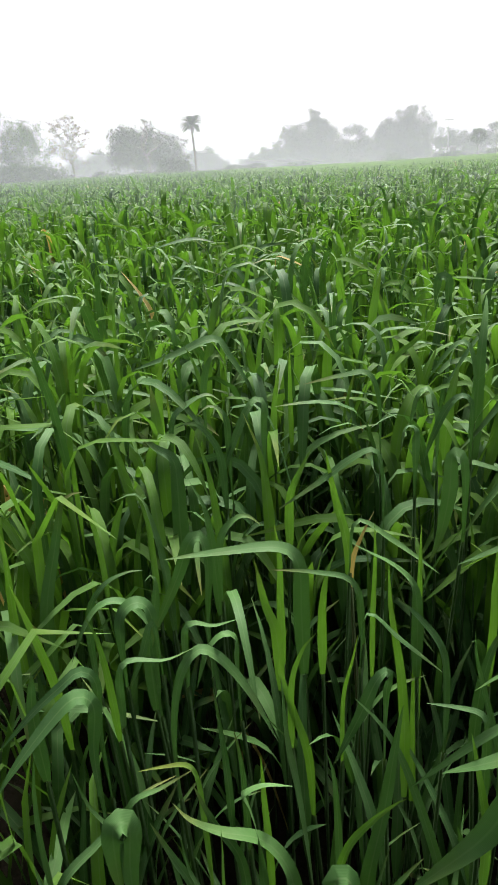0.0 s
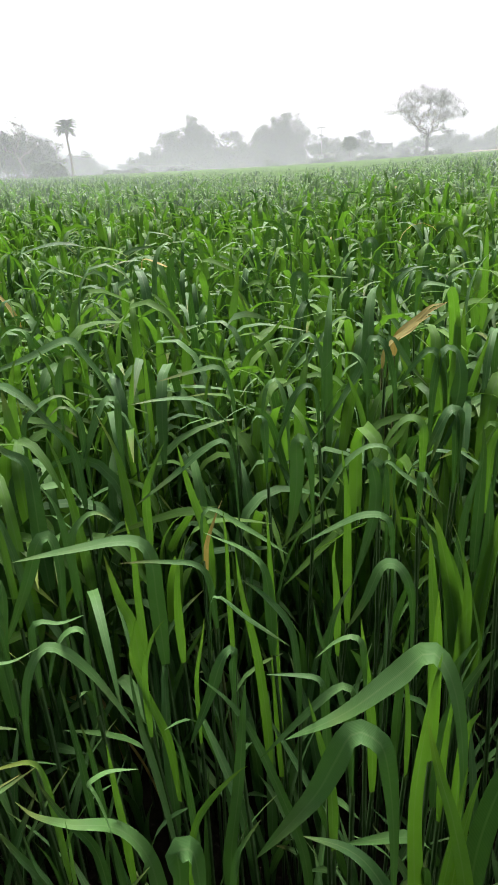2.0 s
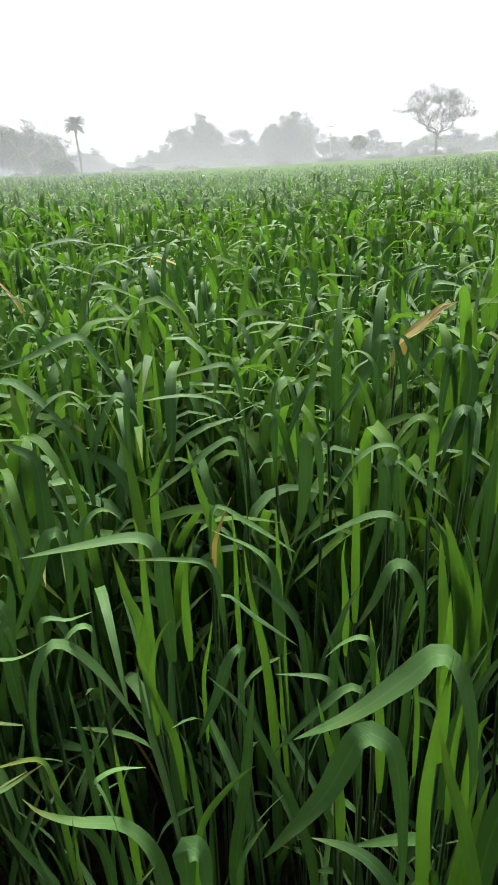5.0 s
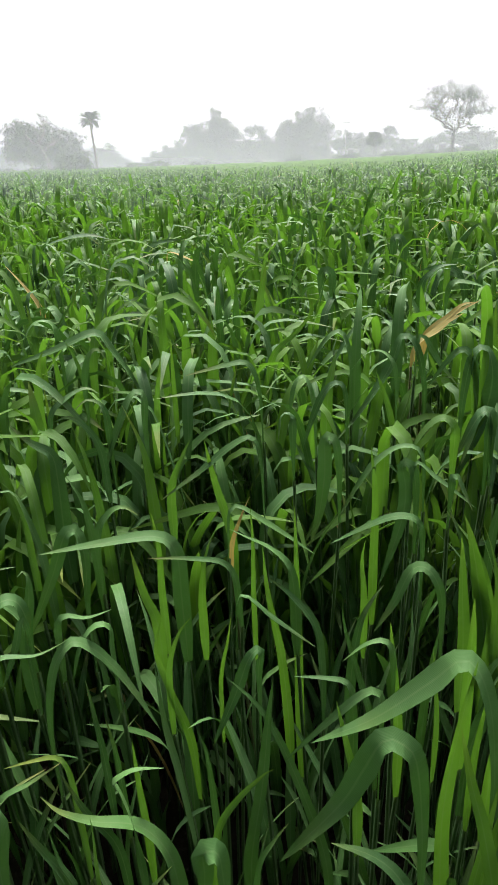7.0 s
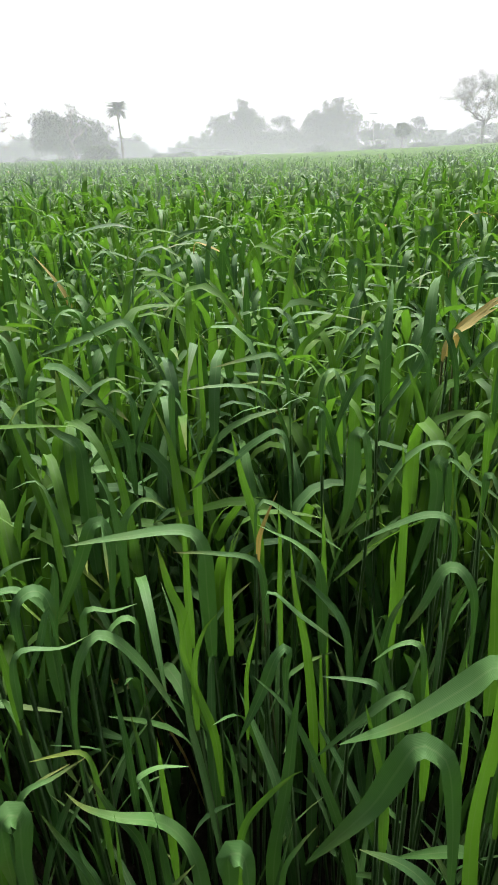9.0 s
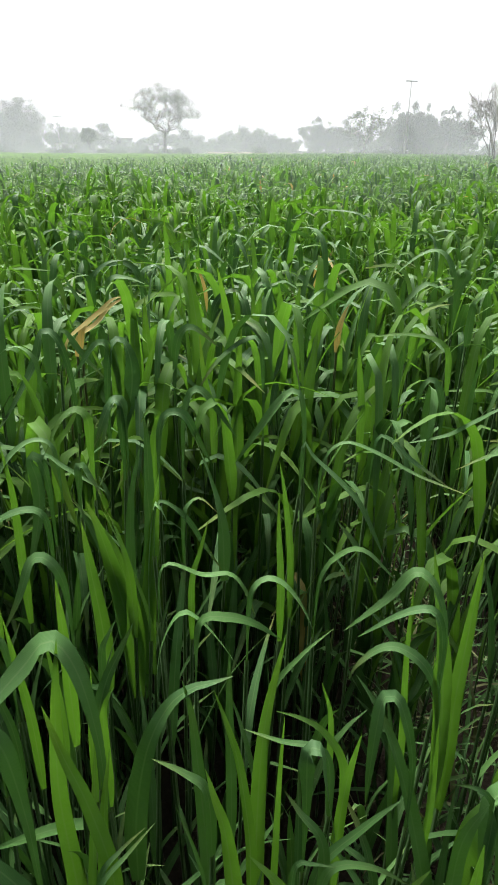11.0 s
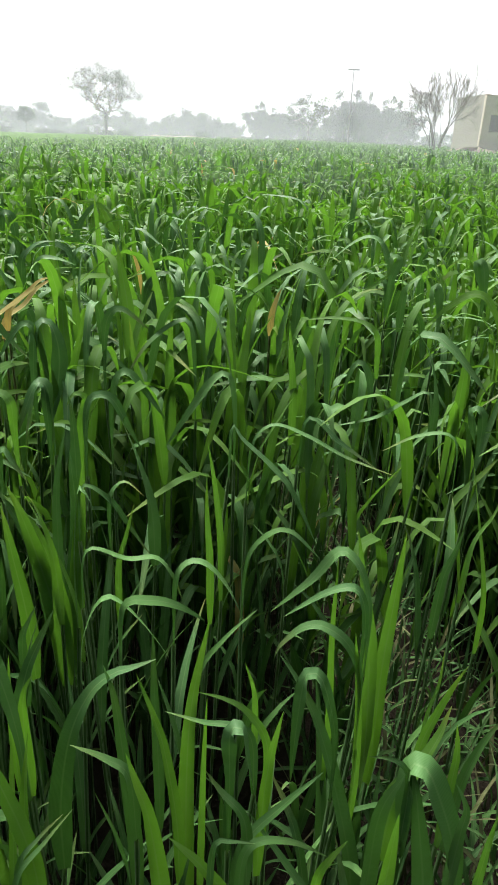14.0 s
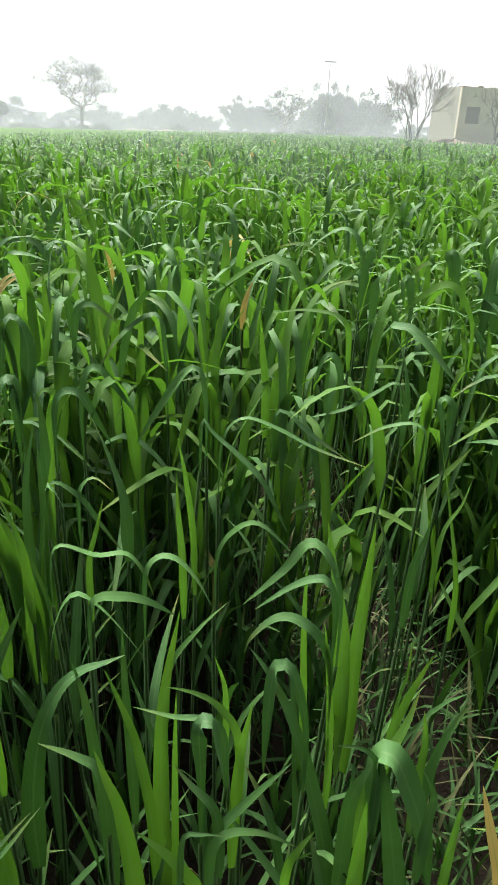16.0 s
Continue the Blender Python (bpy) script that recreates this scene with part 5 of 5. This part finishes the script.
def tree(label, height, width, seed, low=0.3, fork=0.28, reaches=90, leaves=30, leaf=TREE_LEAF, bark=BARK, leaf_size=0.14, clump=0.07, lump=0.3,
         radius=0.02, stems=1, name="tree", lean=0.0, up=0.0, solid=0.75):
    """A tree at the origin. Its twigs reach to places in an uneven egg-shaped crown; each grows from the nearest limb. A crown of many small leaves."""
    rng, nrng = random.Random(seed), np.random.default_rng(seed)
    thing = new(name)
    mid_z, half_z = height * (low + 1.0) / 2, height * (1.0 - low) / 2
    goals = []
    while len(goals) < reaches:
        d = Vector((rng.gauss(0, 1), rng.gauss(0, 1), rng.gauss(0, 1))).normalized()
        r = rng.uniform(0.2, 1.0) ** (1.0 - solid)
        bulge = 0.95 + lump * noise.noise(d * 1.7 + Vector((seed * 3.1, 0, 0))) * 2.2
        p = Vector((d.x * width / 2, d.y * width / 2, d.z * half_z)) * r * max(0.35, min(bulge, 1.15))
        taper = 1.0 - up * max(0.0, (0.0 - p.z) / half_z)          # upswept crowns are narrow below
        goals.append(Vector((p.x * taper + lean * (mid_z + p.z), p.y * taper, mid_z + p.z)))
    nodes, parents = [], []
    for k in range(stems):
        a = 2 * math.pi * k / stems
        off = Vector((math.cos(a), math.sin(a), 0)) * (0.035 * height if stems > 1 else 0)
        for i in range(4):
            t = i / 3
            wob = Vector((rng.gauss(0, 0.006), rng.gauss(0, 0.006), 0)) * height * t
            nodes.append(off * (1 + 2.2 * t) + wob + Vector((lean * fork * height * t, 0, -0.15 + (fork * height + 0.15) * t)))
            parents.append(len(nodes) - 2 if i else -1)
    start = len(nodes)
    tips = [i for i in range(3, start, 4)]
    hub = nodes[tips[0]].copy()
    goals.sort(key=lambda g: (g - hub).length)
    for g in goals:
        best, cost = tips[0], 1e9
        for i in range(len(nodes)):
            if i in tips or i >= start:
                q = nodes[i]
                c = (g - q).length + 1.1 * max(0.0, q.z - g.z + 0.02 * height) + 0.10 * (q - hub).length
                if c < cost:
                    best, cost = i, c
        q = nodes[best]
        bend = q + (g - q) * 0.5 + Vector((rng.gauss(0, 0.05), rng.gauss(0, 0.05), 0.05)) * (g - q).length
        nodes.append(bend)
        parents.append(best)
        nodes.append(g)
        parents.append(len(nodes) - 2)
    load = [0] * len(nodes)
    for i in range(len(nodes) - 1, -1, -1):
        load[i] += 1
        if parents[i] >= 0:
            load[parents[i]] += load[i]
    top_load = max(load)
    def thick(i):
        return max(0.0016 * height, radius * height * (load[i] / top_load) ** 0.48)
    bm = bmesh.new()
    for i in range(len(nodes)):
        if parents[i] >= 0:
            tube(bm, [nodes[parents[i]], nodes[i]], [min(thick(parents[i]), thick(i) * 1.35), thick(i)], 6 if load[i] > 6 else 4)
    part("trunk", bm_mesh("trunk", bm, bark, True), thing)
    if leaves:
        v, q = leaf_cards(nrng, goals, (clump * width, clump * width, clump * width * 0.8), leaves, leaf_size)
        v[:, 2] = np.maximum(v[:, 2], 0.05)
        part("crown", mesh_from_arrays("crown", v, q, None, (leaf,), None, False), thing)
    return tagged(thing, label, name)


def at_bearing(az, dist, size=1.0, turn=0.0, wide=1.0):
    """Pose at a bearing from the walker (degrees from +y towards +x); bearing, distance and size fit the camera's view.
    """
    a = radians(az)
    x, y = FX + dist * math.sin(a), FY + dist * math.cos(a)
    return Matrix.LocRotScale((x, y, float(terrain(x, y))), Euler((0, 0, radians(turn) - a)), (size * wide, size * wide, size))


def palm(label):
    rng = random.Random(4)
    thing = new("palm_tree")
    h = 9.6
    bm = bmesh.new()
    pts = [Vector((0.12 * math.sin(i * 0.5), 0.05 * i * 0.1, -0.1 + h * i / 10)) for i in range(11)]
    tube(bm, pts, [0.24 - 0.007 * i + 0.03 * (i % 2) for i in range(11)], 8)
    part("trunk", bm_mesh("trunk", bm, BARK, True), thing)
    top = pts[-1]
    bm = bmesh.new()
    for i in range(7):
        a = i * 0.9
        tube(bm, [top + Vector((0, 0, -0.8)), top + Vector((0.35 * math.cos(a), 0.35 * math.sin(a), -0.3)), top + Vector((0.1 * math.cos(a), 0.1 * math.sin(a), 0.3))], [0.05, 0.12, 0.04], 5)
    part("leaf_bases", bm_mesh("leaf_bases", bm, BARK, True), thing)
    for i in range(40):
        a = 2 * math.pi * i * 0.618
        rise = rng.uniform(0.0, 1.35)
        n, ln = 9, rng.uniform(2.4, 3.1)
        spine, p, el = [], top.copy(), rise
        for k in range(n + 1):
            spine.append(p.copy())
            p = p + Vector((math.cos(a) * math.cos(el), math.sin(a) * math.cos(el), math.sin(el))) * (ln / n)
            el -= 0.14
        bm = bmesh.new()
        tube(bm, spine, [0.035 * (1 - 0.8 * k / n) + 0.004 for k in range(n + 1)], 4)
        side = Vector((-math.sin(a), math.cos(a), 0))
        for k in range(1, n + 1):
            for sg in (-1, 1):
                for half in (0.0, 0.5):
                    b = spine[k] + (spine[k - 1] - spine[k]) * half
                    fw = (spine[k] - spine[k - 1]).normalized()
                    tip = b + (side * sg * 0.7 + fw * 0.6 + Vector((0, 0, -0.25))).normalized() * (0.8 * math.sin(0.5 + 2.2 * k / n))
                    w = fw * 0.13
                    bm.faces.new([bm.verts.new(c) for c in (b - w, b + w, tip)])
        part("frond", bm_mesh("frond", bm, DUSTY_LEAF), thing)
    return tagged(thing, label, "palm tree")


umbrella = tree("tall tree with a forked bare trunk and thin spreading grey-green crown", 10.6, 12.8, 12, 0.38, 0.30, 340, 34, DUSTY_LEAF, BARK, 0.080, 0.030, 0.22, 0.024, up=0.45, solid=0.5)
umbrella.matrix_basis = at_bearing(22.7, 85.6, 0.78)
leafy_left = tree("half-bare leafy tree beside a dark bush at the field edge", 8.3, 8.6, 31, 0.25, 0.26, 150, 46, TREE_LEAF, BARK, 0.12, 0.045, 0.45, 0.018, solid=0.5)
leafy_left.matrix_basis = at_bearing(-18.4, 85.8, 0.93)
bare_left = tree("slender tree with sparse rusty leaves at the field edge", 8.6, 5.0, 47, 0.25, 0.26, 150, 9, RUSTY_LEAF, BARK, 0.12, 0.035, 0.4, 0.015)
bare_left.matrix_basis = at_bearing(-14.3, 85.8, 0.93)
dark_bush = tree("low dark dense bush short of the field edge", 2.8, 10.0, 51, 0.05, 0.15, 130, 60, TREE_LEAF, BARK, 0.13, 0.05, 0.3, 0.02, name="bush")
# set inside the field, nearer than the mist, to look darker from the camera
dark_bush.matrix_basis = at_bearing(-18.6, 70, 0.82)
round_b = tree("broad round leafy tree with a leaning stem in the mist", 7.2, 8.0, 61, 0.12, 0.2, 150, 70, DUSTY_LEAF, BARK, 0.16, 0.05, 0.5, 0.02, solid=0.3)
round_b.matrix_basis = at_bearing(-9.6, 108)
shoulder_b = tree("lower leafy tree beside a broad round one in the mist", 5.6, 7.0, 62, 0.10, 0.2, 120, 70, DUSTY_LEAF, BARK, 0.16, 0.05, 0.5, 0.02, solid=0.3)
shoulder_b.matrix_basis = at_bearing(-7.2, 110)
thin_b = tree("bare-topped tree rising out of a round leafy one", 8.6, 6.5, 64, 0.40, 0.25, 90, 6, DUSTY_LEAF, BARK, 0.12, 0.05, 0.4, 0.018, lean=-0.10)
thin_b.matrix_basis = at_bearing(-8.3, 104)
bush_b = tree("rounded dark bush beneath trees in the mist", 2.7, 4.8, 71, 0.05, 0.15, 70, 40, TREE_LEAF, BARK, 0.17, 0.06, 0.25, 0.02, name="bush")
# also moved in front of the mist and shrunk to fit the view
bush_b.matrix_basis = at_bearing(-6.7, 72, 0.70)
date_palm = palm("tall date palm with a small crown above misty trees")
date_palm.matrix_basis = at_bearing(-4.85, 114, 0.76)
tall_c = tree("tall lumpy leafy tree standing pale in the mist", 10.0, 8.0, 83, 0.15, 0.2, 150, 70, TREE_LEAF, BARK, 0.2, 0.05, 0.6, 0.02, solid=0.3)
tall_c.matrix_basis = at_bearing(5.1, 145)
shoulder_c = tree("broad lower tree beside a taller one, pale in the mist", 7.4, 8.6, 84, 0.08, 0.2, 150, 70, TREE_LEAF, BARK, 0.2, 0.05, 0.5, 0.02, solid=0.3)
shoulder_c.matrix_basis = at_bearing(3.4, 143)
small_c = tree("small open-crowned tree pale in the mist", 7.4, 5.2, 85, 0.40, 0.36, 70, 34, DUSTY_LEAF, BARK, 0.15, 0.07, 0.4, 0.018)
small_c.matrix_basis = at_bearing(7.5, 148)
big_d = tree("big domed leafy tree standing pale in the mist", 9.5, 8.4, 91, 0.08, 0.2, 170, 70, TREE_LEAF, BARK, 0.16, 0.05, 0.22, 0.02, solid=0.3)
big_d.matrix_basis = at_bearing(12.0, 138)
shoulder_d = tree("leafy tree leaning against a bigger domed one in the mist", 7.4, 7.6, 93, 0.06, 0.2, 140, 70, TREE_LEAF, BARK, 0.2, 0.05, 0.5, 0.02, solid=0.3)
shoulder_d.matrix_basis = at_bearing(10.6, 137)
clipped = tree("small tree with a tight dark round crown on a thin trunk", 4.2, 2.3, 95, 0.48, 0.45, 60, 60, TREE_LEAF, BARK, 0.10, 0.06, 0.2, 0.02)
clipped.matrix_basis = at_bearing(16.88, 116)
behind_ball = tree("round pale tree far off in the mist", 6.0, 4.0, 97, 0.2, 0.25, 60, 50, DUSTY_LEAF, BARK, 0.17, 0.08, 0.3, 0.02)
behind_ball.matrix_basis = at_bearing(18.0, 150)
twig_tree = tree("thin young tree with a bare trunk in the mist", 4.4, 3.2, 99, 0.45, 0.4, 50, 14, DUSTY_LEAF, BARK, 0.11, 0.07, 0.4, 0.016)
twig_tree.matrix_basis = at_bearing(15.65, 122)
copy_thing(twig_tree, at_bearing(13.55, 126, 1.2, 70))
pale_f = tree("open tree with pale trunk before a row of leafy trees", 7.0, 6.0, 108, 0.34, 0.2, 90, 22, DUSTY_LEAF, PALE_BARK, 0.13, 0.05, 0.6, 0.016)
pale_f.matrix_basis = at_bearing(38.3, 112)
grove = tree("dense leafy tree in a misty grove", 6.6, 6.4, 111, 0.14, 0.25, 110, 70, DUSTY_LEAF, PALE_BARK, 0.17, 0.05, 0.7, 0.018, solid=0.3)
grove.matrix_basis = at_bearing(34.6, 126, 0.9)
for az, d, s, w in ((36.2, 128, 0.94, 1.0), (37.4, 130, 0.92, 1.0), (41.0, 122, 1.32, 0.7), (42.2, 124, 1.36, 0.66), (44.3, 126, 1.22, 0.95), (45.8, 127, 1.12, 0.9), (40.2, 126, 0.95, 0.8), (43.2, 130, 1.0, 1.0)):
    copy_thing(grove, at_bearing(az, d, s, az * 37, w))
# low growth along the far edge of the field
hrng = random.Random(19)
for az in np.arange(-26.0, 60.0, 1.25):
    copy_thing(bush_b, at_bearing(az + hrng.uniform(-0.4, 0.4), hrng.uniform(112, 130), hrng.uniform(0.45, 0.75), hrng.uniform(0, 360), hrng.uniform(1.0, 1.7)))["label"] = "low bush along the misty edge of the field"
# the pale line of far trees that closes the view
far_tree = tree("far tree, a pale grey shape in the mist", 6.6, 9.0, 121, 0.04, 0.2, 80, 48, TREE_LEAF, BARK, 0.29, 0.06, 0.6, 0.02, solid=0.3)
far_tree.matrix_basis = at_bearing(-23.5, 150, 0.9)
frng = random.Random(77)
for az in np.arange(-27.0, 62.0, 1.3):
    share = 0.62 + 0.20 * math.sin(az * 0.9) + frng.uniform(-0.1, 0.2)
    copy_thing(far_tree, at_bearing(az + frng.uniform(-0.5, 0.5), frng.uniform(132, 153), max(0.42, share * 0.92), frng.uniform(0, 360), frng.uniform(0.9, 1.4)))

def bare_tree(label, height, width, seed, stems, radius, clear=0.1):
    """A leafless tree: straight upswept stems that fork again and again into fine twigs."""
    rng, segs, ends = random.Random(seed), [], []
    def grow(p, d, length, r, depth):
        mid = p + d * length * 0.5 + Vector((rng.gauss(0, 0.03), rng.gauss(0, 0.03), 0)) * length
        end = p + d * length
        segs.append((p, mid, end, r))
        if depth == 0:
            ends.append(end)
            return
        for k in range(2 if rng.random() < 0.4 else 3):
            a, tilt = rng.uniform(0, 2 * math.pi), rng.uniform(0.25, 0.75)
            side = Matrix.Rotation(a, 3, d) @ d.orthogonal().normalized()
            way = (d * math.cos(tilt) + side * math.sin(tilt) + Vector((0, 0, 0.07))).normalized()
            start = end if k < 2 else mid
            grow(start, way, length * rng.uniform(0.62, 0.92), r * 0.62, depth - 1)
    for k in range(stems):
        a = 2 * math.pi * (k + rng.random() * 0.6) / stems
        tilt = 0.30 if stems > 1 else 0.03
        grow(Vector((0.08 * math.cos(a), 0.08 * math.sin(a), -0.05)), Vector((tilt * math.cos(a), tilt * math.sin(a), 1)).normalized(), 1.0, 1.0, 7 if stems == 1 else 6)
    top = max(e.z for e in ends)
    wide = sorted(math.hypot(e.x, e.y) for e in ends)[int(len(ends) * 0.92)]
    fit_in = Matrix.Diagonal((0.5 * (height / top + 0.5 * width / wide),) * 2 + (height / top,))
    bm = bmesh.new()
    for p, m, e, r in segs:
        t = max(0.009, radius * r)
        tube(bm, [fit_in @ p, fit_in @ m, fit_in @ e], [t, t * 0.9, max(0.008, t * 0.75)], 4)
    thing = new("tree")
    part("trunk", bm_mesh("trunk", bm, BARK, True), thing)
    return tagged(thing, label, "tree")


bare_a = bare_tree("bare winter tree with several thin stems beside the hut", 5.1, 2.4, 141, 5, 0.055)
bare_a.matrix_basis = at_bearing(48.0, 40)
bare_b = bare_tree("leafless tree with upswept branches in front of the hut", 5.1, 3.8, 152, 1, 0.13)
bare_b.matrix_basis = at_bearing(54.2, 38.5)


# ---- hut, poles, far walls ----
def hut():
    thing = new("hut")
    a = radians(51.2)
    thing.matrix_basis = Matrix.Translation((FX + 42 * math.sin(a), FY + 42 * math.cos(a), 0)) @ Matrix.Rotation(-a + radians(24), 4, "Z")
    # local: corner at the origin, front along +x, side along +y, outside towards -y
    L, D, H, T = 2.2, 3.9, 3.62, 0.23
    bm = bmesh.new()
    wx0, wx1, wz0, wz1 = 0.42, 1.22, 1.85, 2.68
    for lo, hi in (((0, 0, 0), (wx0, T, H)), ((wx1, 0, 0), (L, T, H)), ((wx0, 0, 0), (wx1, T, wz0)), ((wx0, 0, wz1), (wx1, T, H))):
        box(bm, lo, hi)
    part("front_wall", bm_mesh("front_wall", bm, PLASTER), thing)
    bm = bmesh.new()
    # this side's shade is painted by the darker plaster copy
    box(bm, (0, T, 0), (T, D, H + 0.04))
    part("side_wall", bm_mesh("side_wall", bm, SHADED_PLASTER), thing)
    bm = bmesh.new()
    box(bm, (L - T, T, 0), (L, D, H))
    part("side_wall", bm_mesh("side_wall", bm, PLASTER), thing)
    bm = bmesh.new()
    box(bm, (T, D - T, 0), (L - T, D, H))
    part("back_wall", bm_mesh("back_wall", bm, PLASTER), thing)
    bm = bmesh.new()
    box(bm, (T, T, H - 0.32), (L - T, D - T, H - 0.18))
    part("roof", bm_mesh("roof", bm, CONCRETE), thing)
    rng = random.Random(3)
    bm = bmesh.new()
    x = 0.0
    while x < L - 0.3:
        w = rng.uniform(0.22, 0.5)
        if rng.random() < 0.75:
            box(bm, (x, 0.01, H), (min(L, x + w), T - 0.01, H + rng.uniform(0.02, 0.09)))
        x += w
    bm_low = bmesh.new()
    box(bm_low, (L, 0.5, 0), (7.5, 0.5 + T, H - 0.26))
    part("yard_wall", bm_mesh("yard_wall", bm_low, PLASTER), thing, "lower plastered wall running on from the hut")
    part("coping", bm_mesh("coping", bm, BRICK), thing, "crumbling row of bare bricks along the wall top")
    win = part("window", bm_mesh("window", window_frame(wx0, wx1, wz0, wz1), WOOD), thing, "grey wooden window with closed shutters")
    for k in range(2):
        bm = bmesh.new()
        mid = (wx0 + wx1) / 2
        x0, x1 = (wx0 + 0.06, mid - 0.005) if k == 0 else (mid + 0.005, wx1 - 0.06)
        box(bm, (x0, 0.10, wz0 + 0.06), (x1, 0.13, wz1 - 0.06))
        for z in (wz0 + 0.20, wz1 - 0.24):
            box(bm, (x0 + 0.02, 0.085, z), (x1 - 0.02, 0.10, z + 0.07))
        part("shutter", bm_mesh("shutter", bm, WOOD), win)
    return tagged(thing, "plain mud-plastered flat-roofed hut with a shuttered window", "hut")


def window_frame(x0, x1, z0, z1):
    bm = bmesh.new()
    for lo, hi in (((x0, 0.07, z0), (x0 + 0.06, 0.15, z1)), ((x1 - 0.06, 0.07, z0), (x1, 0.15, z1)), ((x0 + 0.06, 0.07, z0), (x1 - 0.06, 0.15, z0 + 0.06)), ((x0 + 0.06, 0.07, z1 - 0.06), (x1 - 0.06, 0.15, z1))):
        box(bm, lo, hi)
    return bm


hut()


def power_pole(label, h, m, lean=0.0, twin=False):
    thing = new("power_pole")
    thing.matrix_basis = m @ Matrix.Rotation(radians(lean), 4, "Y")
    bm = bmesh.new()
    tube(bm, [Vector((0, 0, -0.2)), Vector((0, 0, h * 0.5)), Vector((0, 0, h))], [0.10, 0.08, 0.06], 8)
    part("pole", bm_mesh("pole", bm, CONCRETE, True), thing)
    bm = bmesh.new()
    box(bm, (-0.8, -0.06, h - 0.22), (0.8, 0.06, h - 0.06))
    part("crossarm", bm_mesh("crossarm", bm, STEEL), thing)
    for x in (-0.65, 0.0, 0.65):
        bm = bmesh.new()
        z = h - 0.06 if x else h
        tube(bm, [Vector((x, 0, z)), Vector((x, 0, z + 0.08)), Vector((x, 0, z + 0.1)), Vector((x, 0, z + 0.16))], [0.025, 0.025, 0.06, 0.045], 8)
        part("insulator", bm_mesh("insulator", bm, CONCRETE, True), thing)
    return tagged(thing, label, "power pole")


power_pole("slim concrete power pole with a crossarm in the mist", 6.0, at_bearing(14.7, 122))
power_pole("leaning power pole with a crossarm above misty trees", 9.3, at_bearing(41.35, 96, 1.0, 20))


def far_house(label, w, d, h, m, mat):
    thing = new("house")
    thing.matrix_basis = m
    bm = bmesh.new()
    t = 0.25
    for lo, hi in (((-w / 2, 0, 0), (-0.5, t, h)), ((0.5, 0, 0), (w / 2, t, h)), ((-0.5, 0, 2.1), (0.5, t, h)), ((-w / 2, d - t, 0), (w / 2, d, h)),
                   ((-w / 2, t, 0), (-w / 2 + t, d - t, h)), ((w / 2 - t, t, 0), (w / 2, d - t, h))):
        box(bm, lo, hi)
    part("wall", bm_mesh("wall", bm, mat), thing)
    bm = bmesh.new()
    box(bm, (-w / 2 - 0.35, -0.35, h), (w / 2 + 0.35, d + 0.35, h + 0.18))
    part("roof", bm_mesh("roof", bm, CONCRETE), thing)
    bm = bmesh.new()
    box(bm, (-0.5, 0.08, 0), (0.5, 0.13, 2.1))
    part("door", bm_mesh("door", bm, WOOD), thing)
    return tagged(thing, label, "house")


far_house("small flat-roofed house far off in the mist", 4.2, 4, 3.0, at_bearing(19.3, 146), LIME)
far_house("low whitewashed shed at the foot of a tall tree", 2.6, 2.5, 1.7, at_bearing(22.0, 122), LIME)
far_house("low flat-roofed house among pale trees", 5.5, 4, 3.2, at_bearing(31.6, 150), LIME)
far_house("low whitewashed shed behind young trees", 3.0, 2.5, 1.8, at_bearing(15.1, 132), LIME)


def earth_bank():
    """A low dry bank along the far edge of the field."""
    rng = random.Random(8)
    bm, rows = bmesh.new(), []
    for az in np.arange(26.0, 66.0, 0.5):
        a, d = radians(az), 88 if az < 45 else 88 - (az - 45) * 4.2
        d = max(d, 46)
        h = 0.74 + 0.14 * noise.noise(Vector((az * 0.5, 0, 0))) + 0.1 * rng.random()
        rows.append([bm.verts.new((FX + (d + o) * math.sin(a), FY + (d + o) * math.cos(a), z)) for o, z in ((-1.6, -0.05), (-0.7, h * 0.8), (0.2, h), (1.0, h * 0.7), (2.4, -0.05))])
    for r0, r1 in zip(rows, rows[1:]):
        for k in range(4):
            bm.faces.new((r0[k], r0[k + 1], r1[k + 1], r1[k]))
    bmesh.ops.recalc_face_normals(bm, faces=bm.faces)
    tagged(new("earth_bank", bm_mesh("earth_bank", bm, EARTH, True)), "low bank of pale dry earth along the field edge", "bank", kind="structure")


earth_bank()


def rubble():
    rng, bm = random.Random(15), bmesh.new()
    n = 22
    rows = []
    for r, h in ((0.0, 0.98), (0.5, 0.92), (1.1, 0.78), (1.9, 0.45), (2.6, -0.05)):
        rows.append([bm.verts.new((r * 1.3 * math.cos(2 * math.pi * k / n), r * 0.7 * math.sin(2 * math.pi * k / n), h + (rng.uniform(-0.12, 0.12) if r < 3 else 0))) for k in range(n)])
    for r0, r1 in zip(rows, rows[1:]):
        for k in range(n):
            bm.faces.new((r0[k], r1[k], r1[(k + 1) % n], r0[(k + 1) % n]))
    bmesh.ops.recalc_face_normals(bm, faces=bm.faces)
    ob = new("earth_heap", bm_mesh("earth_heap", bm, EARTH))
    ob.matrix_basis = at_bearing(51.2, 40.2)
    tagged(ob, "heap of pale earth piled against the hut", "heap")


rubble()
